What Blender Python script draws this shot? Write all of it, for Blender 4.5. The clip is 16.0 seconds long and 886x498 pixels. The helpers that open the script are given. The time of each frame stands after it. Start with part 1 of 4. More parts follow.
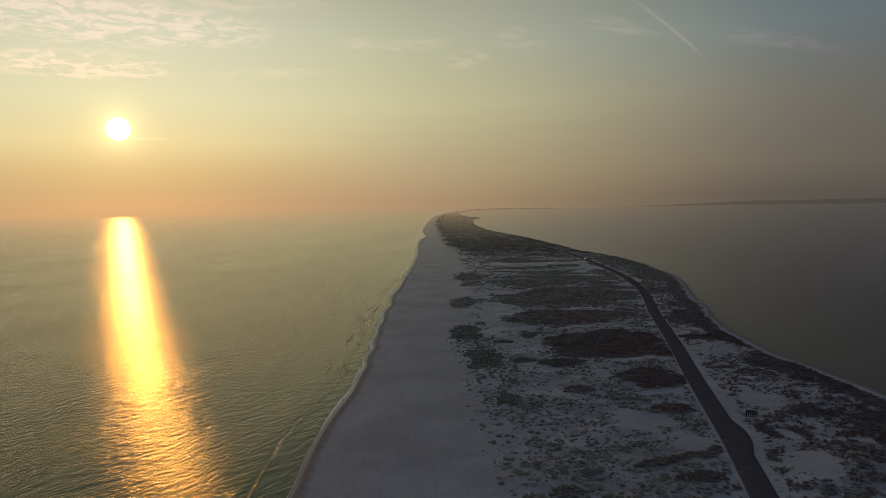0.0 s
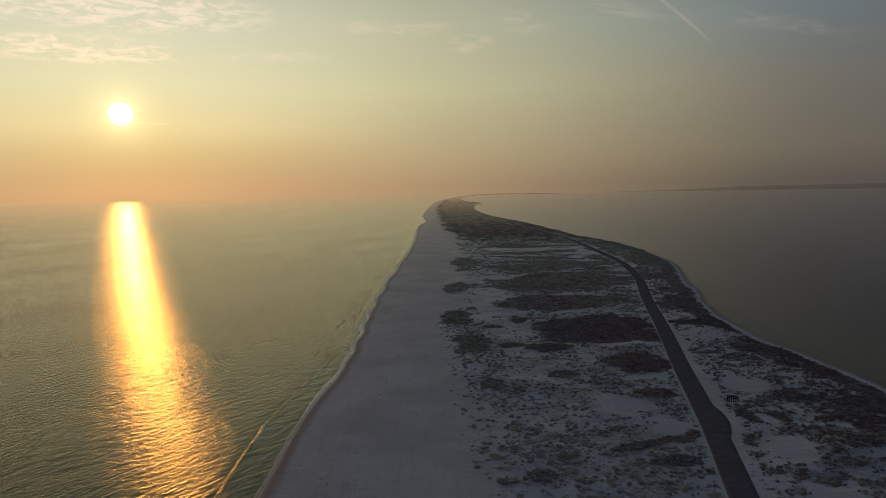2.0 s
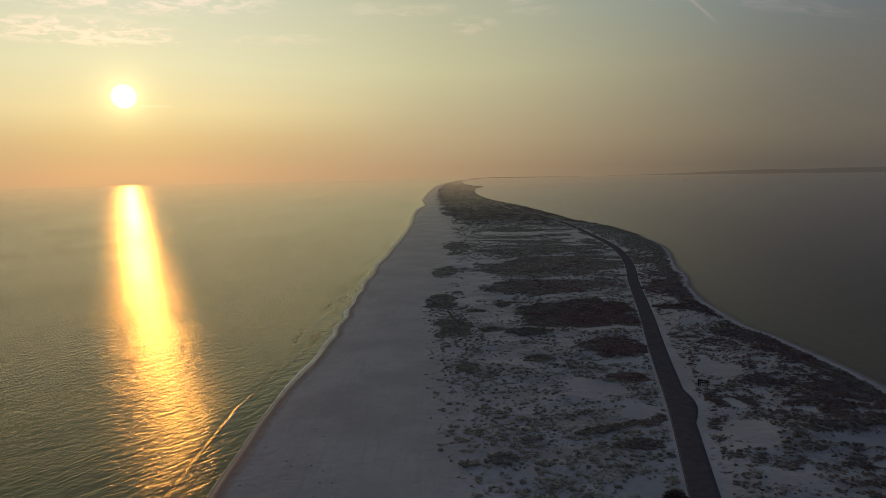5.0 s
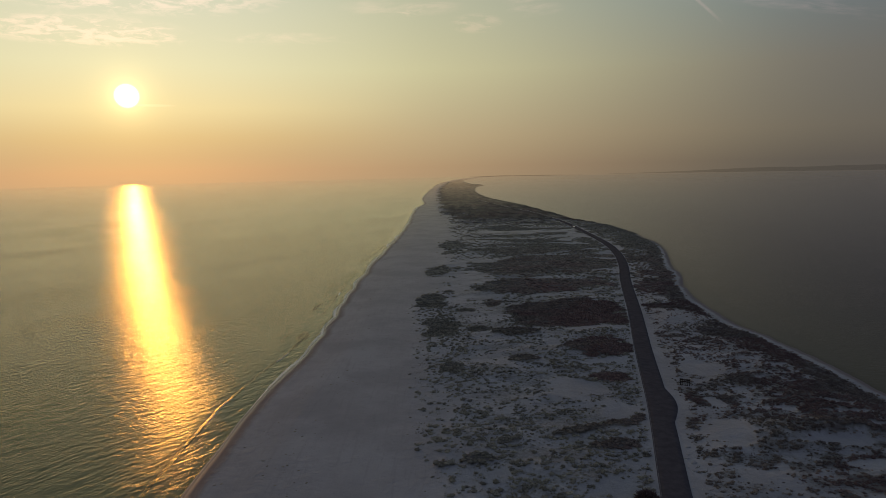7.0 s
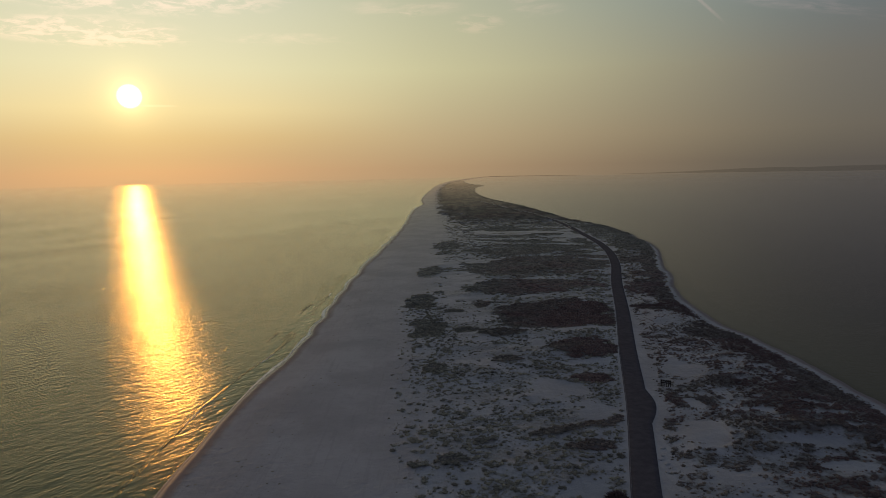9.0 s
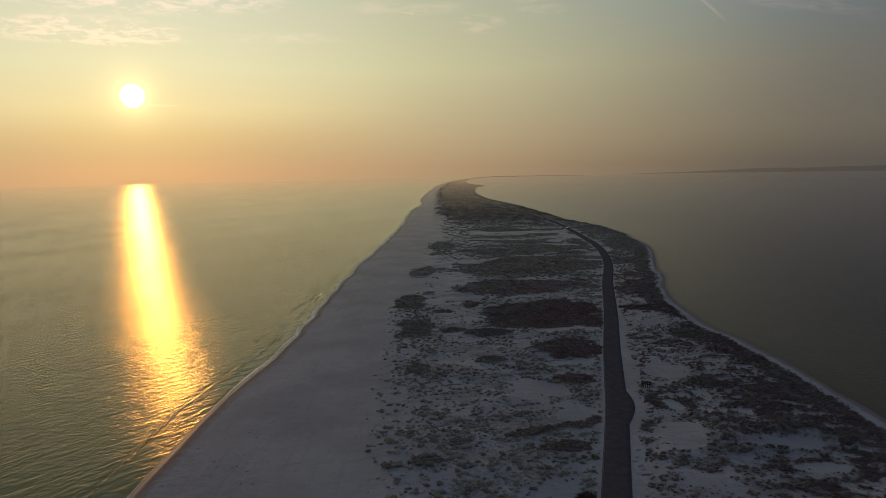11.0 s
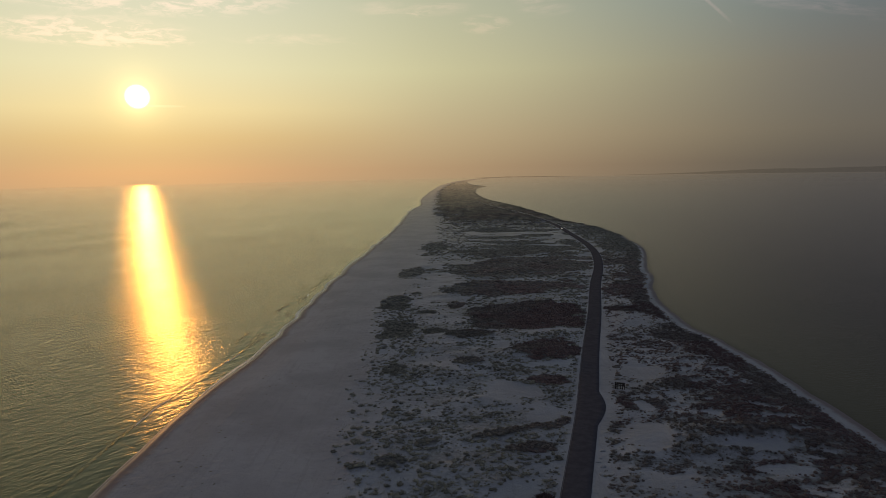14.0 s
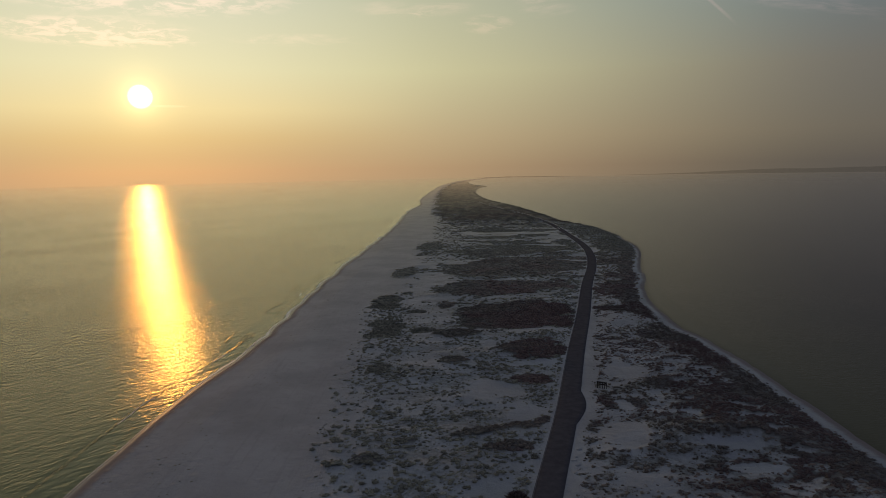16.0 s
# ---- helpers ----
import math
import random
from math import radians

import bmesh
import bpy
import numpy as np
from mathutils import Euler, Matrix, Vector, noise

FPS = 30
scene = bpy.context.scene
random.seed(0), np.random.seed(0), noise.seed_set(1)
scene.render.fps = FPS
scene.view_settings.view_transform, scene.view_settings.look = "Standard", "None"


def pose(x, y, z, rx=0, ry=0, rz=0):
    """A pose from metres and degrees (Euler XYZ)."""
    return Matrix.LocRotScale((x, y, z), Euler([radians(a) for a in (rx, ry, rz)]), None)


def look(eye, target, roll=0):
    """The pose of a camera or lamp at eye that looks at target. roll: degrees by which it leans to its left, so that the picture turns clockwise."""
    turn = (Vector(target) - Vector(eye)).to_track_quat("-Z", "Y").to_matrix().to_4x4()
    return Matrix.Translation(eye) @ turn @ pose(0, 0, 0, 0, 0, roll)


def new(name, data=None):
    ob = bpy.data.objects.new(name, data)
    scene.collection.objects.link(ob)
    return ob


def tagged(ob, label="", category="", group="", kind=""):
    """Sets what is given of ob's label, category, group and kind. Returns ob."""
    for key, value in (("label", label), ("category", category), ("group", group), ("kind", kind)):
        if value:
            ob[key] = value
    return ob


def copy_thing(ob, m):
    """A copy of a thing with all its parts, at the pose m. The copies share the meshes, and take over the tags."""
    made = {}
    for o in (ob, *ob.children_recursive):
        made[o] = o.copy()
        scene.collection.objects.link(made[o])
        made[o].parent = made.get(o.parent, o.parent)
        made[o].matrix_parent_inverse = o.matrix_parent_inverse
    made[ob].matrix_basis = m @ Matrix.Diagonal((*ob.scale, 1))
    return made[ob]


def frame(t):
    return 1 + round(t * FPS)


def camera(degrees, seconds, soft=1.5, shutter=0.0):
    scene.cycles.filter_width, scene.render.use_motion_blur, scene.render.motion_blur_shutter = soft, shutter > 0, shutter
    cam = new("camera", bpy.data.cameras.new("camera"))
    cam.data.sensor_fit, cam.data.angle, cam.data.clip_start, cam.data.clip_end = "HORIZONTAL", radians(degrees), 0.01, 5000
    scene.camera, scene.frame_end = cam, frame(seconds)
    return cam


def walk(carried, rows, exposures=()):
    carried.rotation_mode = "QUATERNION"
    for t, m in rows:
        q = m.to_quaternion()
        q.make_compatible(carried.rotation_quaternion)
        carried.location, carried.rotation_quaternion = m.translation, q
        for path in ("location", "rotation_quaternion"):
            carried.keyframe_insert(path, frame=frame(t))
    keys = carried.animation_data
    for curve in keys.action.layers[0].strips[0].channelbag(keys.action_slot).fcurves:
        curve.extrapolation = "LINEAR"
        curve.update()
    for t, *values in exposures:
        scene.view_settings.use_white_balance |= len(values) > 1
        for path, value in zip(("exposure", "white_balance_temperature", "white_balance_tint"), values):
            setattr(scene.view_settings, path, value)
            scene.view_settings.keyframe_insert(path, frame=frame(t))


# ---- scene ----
cam = camera(65.8, 16.0, soft=0.8)
PATH = [
    (0, (2.526, -0.423, 70.607), (2.55, 1.572, 70.463), -1.1),
    (0.5, (4.184, -0.53, 70.588), (4.205, 1.465, 70.435), -1.1),
    (1, (5.844, -0.568, 70.573), (5.862, 1.425, 70.411), -1.1),
    (1.5, (7.467, -0.605, 70.555), (7.483, 1.388, 70.385), -1.1),
    (2, (9.046, -0.622, 70.534), (9.06, 1.37, 70.347), -1.1),
    (2.5, (10.622, -0.639, 70.544), (10.634, 1.351, 70.341), -1.1),
    (3, (12.245, -0.682, 70.538), (12.255, 1.307, 70.322), -1.1),
    (3.5, (13.884, -0.753, 70.563), (13.892, 1.234, 70.338), -1.1),
    (4, (15.508, -0.894, 70.629), (15.514, 1.092, 70.397), -1.1),
    (6.5, (23.76, -1.634, 71.149), (23.755, 0.352, 70.912), -1.1),
    (7, (25.384, -1.631, 71.2), (25.378, 0.355, 70.961), -1.2),
    (7.5, (27.006, -1.63, 71.241), (26.999, 0.356, 71.002), -1.1),
    (8, (28.685, -1.691, 71.277), (28.676, 0.295, 71.038), -1.1),
    (8.5, (30.371, -1.776, 71.316), (30.36, 0.21, 71.077), -1.1),
    (9, (32.034, -1.875, 71.335), (32.022, 0.111, 71.097), -1.2),
    (11.5, (40.319, -2.296, 71.606), (40.297, -0.311, 71.368), -1.1),
    (12, (41.924, -2.309, 71.599), (41.899, -0.324, 71.36), -1.1),
    (12.5, (43.506, -2.301, 71.572), (43.481, -0.315, 71.334), -1.1),
    (13, (45.107, -2.302, 71.542), (45.08, -0.317, 71.304), -1.1),
    (13.5, (46.708, -2.323, 71.521), (46.68, -0.337, 71.284), -1.1),
    (14, (48.287, -2.38, 71.504), (48.257, -0.394, 71.268), -1.1),
    (14.5, (49.851, -2.513, 71.483), (49.819, -0.527, 71.246), -1.1),
    (15, (51.364, -2.734, 71.465), (51.331, -0.749, 71.229), -1.1),
    (15.5, (52.937, -3.039, 71.462), (52.901, -1.053, 71.227), -1.1),
    (16, (54.491, -3.449, 71.464), (54.454, -1.463, 71.228), -1.1),
]
walk(cam, [(t, look(eye, target, roll)) for t, eye, target, roll in PATH],
     exposures=[(0, -0.08), (2, -0.07), (5, -0.01), (8, 0.0), (16, 0.0)])

# ---- light ----
SUN_AZ, SUN_EL = radians(-24.3), radians(5.72)
SUN_DIR = Vector((math.sin(SUN_AZ) * math.cos(SUN_EL), math.cos(SUN_AZ) * math.cos(SUN_EL), math.sin(SUN_EL)))


class Net:
    """Short way to write node trees: every call makes a node and returns its output."""

    def __init__(self, tree):
        self.tree = tree

    def node(self, kind, **values):
        n = self.tree.nodes.new(kind)
        for key, value in values.items():
            setattr(n, key, value)
        return n

    def put(self, socket, value):
        if isinstance(value, bpy.types.NodeSocket):
            self.tree.links.new(value, socket)
        elif value is not None:
            if socket.type == "RGBA" and hasattr(value, "__len__") and len(value) == 3:
                value = (*value, 1.0)
            socket.default_value = value

    def m(self, op, a, b=None, c=None, clamp=False):
        n = self.node("ShaderNodeMath", operation=op, use_clamp=clamp)
        for s, v in zip(n.inputs, (a, b, c)):
            self.put(s, v)
        return n.outputs[0]

    def v(self, op, a, b=None, out=0):
        n = self.node("ShaderNodeVectorMath", operation=op)
        self.put(n.inputs[0], a)
        if op == "SCALE":
            self.put(n.inputs["Scale"], b)
        else:
            self.put(n.inputs[1], b)
        return n.outputs[out]

    def xyz(self, x, y, z):
        n = self.node("ShaderNodeCombineXYZ")
        for s, v in zip(n.inputs, (x, y, z)):
            self.put(s, v)
        return n.outputs[0]

    def split(self, vec):
        n = self.node("ShaderNodeSeparateXYZ")
        self.put(n.inputs[0], vec)
        return n.outputs

    def smooth(self, x, lo, hi, a=0.0, b=1.0):
        n = self.node("ShaderNodeMapRange", interpolation_type="SMOOTHSTEP")
        for s, v in zip(n.inputs, (x, lo, hi, a, b)):
            self.put(s, v)
        return n.outputs[0]

    def ramp(self, x, stops, interpolation="LINEAR"):
        n = self.node("ShaderNodeValToRGB")
        n.color_ramp.interpolation = interpolation
        while len(n.color_ramp.elements) < len(stops):
            n.color_ramp.elements.new(0.5)
        for e, (at, col) in zip(n.color_ramp.elements, stops):
            e.position, e.color = at, (*col, 1.0)
        self.put(n.inputs[0], x)
        return n.outputs[0]

    def noise(self, vec, scale, detail=3.0, rough=0.5, distortion=0.0, out=0):
        n = self.node("ShaderNodeTexNoise")
        self.put(n.inputs["Vector"], vec)
        for key, value in (("Scale", scale), ("Detail", detail), ("Roughness", rough), ("Distortion", distortion)):
            n.inputs[key].default_value = value
        return n.outputs[out]

    def mix(self, f, a, b):
        n = self.node("ShaderNodeMix", data_type="RGBA")
        self.put(n.inputs[0], f), self.put(n.inputs[6], a), self.put(n.inputs[7], b)
        return n.outputs[2]

    def bump(self, height, distance, strength=1.0, normal=None):
        n = self.node("ShaderNodeBump")
        self.put(n.inputs["Height"], height)
        n.inputs["Distance"].default_value, n.inputs["Strength"].default_value = distance, strength
        if normal is not None:
            self.put(n.inputs["Normal"], normal)
        return n.outputs[0]


def make_world():
    """Hazy evening sky: clear-air sky plus the forward-scattering haze round the low sun, thin cirrus and a vapour trail."""
    w = bpy.data.worlds.new("evening_sky")
    scene.world = w
    w.use_nodes = True
    w.node_tree.nodes.clear()
    k = Net(w.node_tree)
    d = k.v("NORMALIZE", k.node("ShaderNodeTexCoord").outputs["Generated"])
    dx, dy, dz = k.split(d)
    g = k.m("MAXIMUM", k.v("DOT_PRODUCT", d, tuple(SUN_DIR), out=1), 0.0)
    el = k.m("MULTIPLY", k.m("ARCSINE", dz), 180 / math.pi)
    az = k.m("MULTIPLY", k.m("ARCTAN2", dx, dy), 180 / math.pi)
    up = k.m("DIVIDE", k.m("MAXIMUM", el, 0.0), 90.0)
    ang = k.m("MULTIPLY", k.m("ARCCOSINE", k.m("MINIMUM", g, 1.0)), 180 / math.pi)
    haze = k.ramp(up, sky_ramp(TOWARDS_SUN))
    haze = k.mix(k.smooth(ang, 4.0, 26.0), haze, k.ramp(up, sky_ramp(ASIDE)))
    haze = k.mix(k.smooth(ang, 16.0, 55.0), haze, k.ramp(up, sky_ramp(ACROSS)))
    haze = k.mix(k.smooth(ang, 42.0, 80.0), haze, k.ramp(up, sky_ramp(BEHIND)))
    # green tint below the horizon: the haze colour that shows through faded surfaces
    haze = k.mix(k.m("MULTIPLY", k.smooth(el, -0.3, -4.0), k.smooth(ang, 34.0, 54.0, 1.0, 0.0)), haze, k.v("MULTIPLY", haze, (0.72, 1.0, 1.12)))
    # glow close round the sun, and its disc
    for width, col in GLOWS:
        f = k.m("POWER", 2.718, k.m("MULTIPLY", -1.0, k.m("DIVIDE", ang, width)))
        haze = k.v("ADD", haze, k.v("SCALE", col, f))
    haze = k.v("ADD", haze, k.v("SCALE", (9.0, 8.0, 5.5), k.smooth(ang, 0.30, 0.95, 1.0, 0.0)))
    # thin clouds
    p = k.xyz(k.m("MULTIPLY", az, 0.16), k.m("MULTIPLY", el, 0.75), 0.0)
    wisps = k.smooth(k.noise(p, 1.0, 6.0, 0.62, 0.6), 0.44, 0.72)
    fine = k.smooth(k.noise(k.xyz(k.m("MULTIPLY", az, 0.55), k.m("MULTIPLY", el, 1.9), 3.0), 1.0, 6.0, 0.66, 0.5), 0.42, 0.62)

    def patch(a0, e0, wa, we):
        qa = k.m("DIVIDE", k.m("SUBTRACT", az, a0), wa)
        qe = k.m("DIVIDE", k.m("SUBTRACT", el, e0), we)
        q = k.m("ADD", k.m("MULTIPLY", qa, qa), k.m("MULTIPLY", qe, qe))
        return k.smooth(q, 0.25, 1.3, 1.0, 0.0)

    def total(items):
        out = items[0]
        for i in items[1:]:
            out = k.m("ADD", out, i)
        return out

    near = total([patch(-27.0, 10.1, 7.5, 1.0), patch(-25.0, 13.2, 13.0, 1.7)])
    thin = total([patch(-22.0, 16.0, 16.0, 2.6), patch(7.0, 12.9, 2.0, 0.8), patch(7.0, 12.2, 3.0, 0.6),
                  patch(-3.0, 12.6, 5.0, 0.7), patch(-12.0, 10.2, 6.0, 0.5)])
    veil = k.m("ADD", k.m("MULTIPLY", k.m("MULTIPLY", near, fine), 0.95), k.m("MULTIPLY", k.m("MULTIPLY", thin, wisps), 0.6))
    veil = k.m("ADD", veil, k.m("MULTIPLY", k.m("MULTIPLY", total([patch(2.9, 11.3, 2.2, 0.75), patch(-2.4, 12.4, 1.2, 0.5), patch(6.6, 13.2, 1.3, 0.5)]), fine), 0.5))
    veil = k.m("ADD", veil, k.m("MULTIPLY", k.m("ADD", patch(-26.5, 10.6, 6.5, 0.9), patch(-27.0, 14.3, 11.0, 1.5)), k.m("ADD", 0.10, k.m("MULTIPLY", fine, 0.35))))
    veil = k.m("ADD", veil, k.m("MULTIPLY", patch(-22.4, 5.05, 1.5, 0.10), 0.5))
    # slanting streaks of cirrus
    for a0, a1, e0, e1 in ((11.0, 20.5, 14.2, 12.0), (21.6, 33.0, 12.3, 9.6)):
        s = k.m("DIVIDE", k.m("SUBTRACT", az, a0), a1 - a0)
        gap = k.m("ABSOLUTE", k.m("SUBTRACT", el, k.m("ADD", e0, k.m("MULTIPLY", s, e1 - e0))))
        comb = k.xyz(k.m("MULTIPLY", az, 0.35), k.m("ADD", k.m("MULTIPLY", el, 2.2), k.m("MULTIPLY", az, 0.45)), a0)
        torn = k.smooth(k.noise(comb, 1.0, 5.0, 0.6, 0.4), 0.38, 0.70)
        ends = k.m("MULTIPLY", k.smooth(s, -0.05, 0.25), k.smooth(s, 0.6, 1.1, 1.0, 0.0))
        veil = k.m("ADD", veil, k.m("MULTIPLY", k.m("MULTIPLY", k.smooth(gap, 0.15, 0.85, 1.0, 0.0), ends), k.m("MULTIPLY", torn, 0.62)))
    # vapour trail: a thin slanting line that frays
    u = k.m("DIVIDE", k.m("SUBTRACT", az, 17.3), 4.6)
    bend = k.m("MULTIPLY", k.m("MULTIPLY", u, k.m("SUBTRACT", 1.0, u)), 0.5)
    line = k.m("ADD", k.m("SUBTRACT", 14.25, k.m("MULTIPLY", u, 4.2)), bend)
    off = k.m("ABSOLUTE", k.m("SUBTRACT", el, line))
    fray = k.noise(k.xyz(az, el, 0.0), 5.0, 3.0)
    trail = k.m("MULTIPLY", k.smooth(off, 0.03, 0.24, 1.0, 0.0), k.m("MULTIPLY", k.smooth(u, -0.5, 0.3), k.smooth(u, 0.7, 1.02, 1.0, 0.0)))
    veil = k.m("ADD", veil, k.m("MULTIPLY", k.m("MULTIPLY", trail, k.m("ADD", 0.5, fray)), 0.6))
    cloudy = k.v("ADD", k.v("MULTIPLY", haze, (1.30, 1.12, 1.16)), (0.05, 0.035, 0.03))
    haze = k.mix(k.m("MINIMUM", veil, 1.0), haze, cloudy)
    sky = k.node("ShaderNodeTexSky", sky_type="NISHITA", sun_disc=False, sun_elevation=SUN_EL, sun_rotation=SUN_AZ,
                 altitude=70, air_density=1.0, dust_density=0.4, ozone_density=1.0)
    clear = k.node("ShaderNodeBackground")
    k.put(clear.inputs[0], sky.outputs[0])
    clear.inputs[1].default_value = SKY_STRENGTH
    murk = k.node("ShaderNodeBackground")
    k.put(murk.inputs[0], haze)
    murk.inputs[1].default_value = 1.13
    both = k.node("ShaderNodeMixShader")
    both.inputs[0].default_value = 0.9
    k.put(both.inputs[1], clear.outputs[0]), k.put(both.inputs[2], murk.outputs[0])
    k.put(k.node("ShaderNodeOutputWorld").inputs[0], both.outputs[0])


SKY_STRENGTH = 0.05
# display colours of the hazy sky by height in degrees, in four directions from the sun
TOWARDS_SUN = [(0, 176, 146, 116), (1.2, 187, 157, 118), (2.6, 204, 175, 125), (4.8, 227, 207, 153), (8, 225, 217, 174), (13.3, 213, 212, 186), (20, 190, 186, 158), (32, 118, 120, 118), (90, 80, 86, 105)]
ASIDE = [(0, 168, 143, 113), (2.6, 184, 163, 127), (7.8, 202, 195, 152), (13, 189, 188, 157), (20, 160, 160, 138), (32, 104, 108, 112), (90, 80, 86, 105)]
ACROSS = [(0, 88, 85, 79), (2.4, 109, 101, 89), (7.2, 119, 113, 101), (12.3, 113, 123, 123), (20, 92, 101, 108), (30, 66, 78, 94), (90, 80, 86, 105)]
BEHIND = [(0, 63, 62, 72), (10, 68, 71, 84), (30, 72, 79, 99), (90, 80, 86, 105)]
GLOWS = [(0.75, (1.25, 1.0, 0.45)), (2.6, (0.16, 0.115, 0.02))]


def linear(*rgb):
    return tuple((c / 255 / 12.92) if c < 11 else ((c / 255 + 0.055) / 1.055) ** 2.4 for c in rgb)


def sky_ramp(rows):
    return [(e / 90.0, linear(*c)) for e, *c in rows]


make_world()

sun = new("sun", bpy.data.lights.new("sun", "SUN"))
sun.data.energy, sun.data.angle, sun.data.color = 0.20, radians(0.6), (1.0, 0.39, 0.06)
sun.matrix_world = look((0, 0, 0), tuple(-SUN_DIR))


# ---- materials ----
def material(name, most=1.0, power=1.35):
    m = bpy.data.materials.new(name)
    m.use_nodes = True
    m.node_tree.nodes.clear()
    k = Net(m.node_tree)
    bsdf = k.node("ShaderNodeBsdfPrincipled")
    # every surface fades towards transparent with distance, an imitation of haze
    k.put(k.node("ShaderNodeOutputMaterial").inputs[0], haze_fade(k, bsdf.outputs[0], power=power, most=most))
    return m, k, bsdf


def haze_fade(k, shader, air=2900.0, power=1.6, most=1.0):
    """Imitated haze: surfaces turn transparent away from the camera's path, letting horizon colour through."""
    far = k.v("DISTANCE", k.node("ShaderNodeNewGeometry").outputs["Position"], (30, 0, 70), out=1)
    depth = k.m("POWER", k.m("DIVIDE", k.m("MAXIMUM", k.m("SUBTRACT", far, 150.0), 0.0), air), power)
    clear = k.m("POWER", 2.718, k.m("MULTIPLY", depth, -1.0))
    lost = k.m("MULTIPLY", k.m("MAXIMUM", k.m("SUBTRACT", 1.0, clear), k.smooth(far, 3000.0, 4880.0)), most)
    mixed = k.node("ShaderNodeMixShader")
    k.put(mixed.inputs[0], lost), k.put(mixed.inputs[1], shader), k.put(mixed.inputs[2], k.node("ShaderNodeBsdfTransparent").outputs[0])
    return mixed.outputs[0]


def place(k):
    return k.node("ShaderNodeTexCoord").outputs["Object"]


def make_sand():
    """White quartz sand, wet and brown at the water's edge, with a litter of dark scrub soil where plants grow."""
    m, k, s = material("dune_sand", power=1.25)
    at = place(k)
    cover = k.node("ShaderNodeAttribute", attribute_name="cover").outputs["Fac"]
    wet = k.node("ShaderNodeAttribute", attribute_name="wet").outputs["Fac"]
    big = k.noise(at, 0.035, 4.0, 0.55)
    mid = k.noise(at, 0.35, 4.0, 0.6)
    grain = k.noise(at, 3.0, 3.0, 0.6)
    sand = k.mix(k.smooth(big, 0.35, 0.65), (0.535, 0.53, 0.50), (0.427, 0.42, 0.40))
    sand = k.mix(k.smooth(mid, 0.45, 0.75, 0.0, 0.35), sand, (0.36, 0.34, 0.32))
    tracks = k.noise(k.v("MULTIPLY", at, (0.9, 0.05, 1.0)), 1.0, 3.0, 0.6)
    sand = k.mix(k.smooth(tracks, 0.56, 0.66, 0.0, 0.22), sand, (0.34, 0.32, 0.31))
    damp = k.smooth(k.m("ADD", wet, k.m("MULTIPLY", k.m("SUBTRACT", mid, 0.5), 0.35)), 0.25, 0.8)
    sand = k.mix(damp, sand, (0.25, 0.205, 0.19))
    litter = k.m("ADD", cover, k.m("MULTIPLY", k.m("SUBTRACT", k.noise(at, 0.8, 4.0, 0.65), 0.5), 0.9))
    soil = k.mix(k.smooth(grain, 0.35, 0.7), (0.20, 0.195, 0.165), (0.30, 0.29, 0.25))
    soil = k.mix(k.smooth(cover, 0.7, 0.95), soil, k.mix(mid, (0.11, 0.098, 0.085), (0.20, 0.175, 0.15)))
    col = k.mix(k.smooth(litter, 0.24, 0.78), sand, soil)
    k.put(s.inputs["Base Color"], col)
    k.put(s.inputs["Roughness"], k.m("SUBTRACT", k.smooth(damp, 0.0, 1.0, 0.80, 0.68), k.smooth(wet, 0.80, 0.97, 0.0, 0.42)))
    k.put(s.inputs["Specular IOR Level"], k.smooth(damp, 0.0, 1.0, 0.55, 0.40))
    n = k.bump(k.m("ADD", mid, k.m("MULTIPLY", grain, 0.25)), 0.55, 0.9)
    k.put(n.node.inputs["Strength"], k.smooth(wet, 0.45, 0.9, 0.9, 0.04))
    k.put(s.inputs["Normal"], n)
    return m


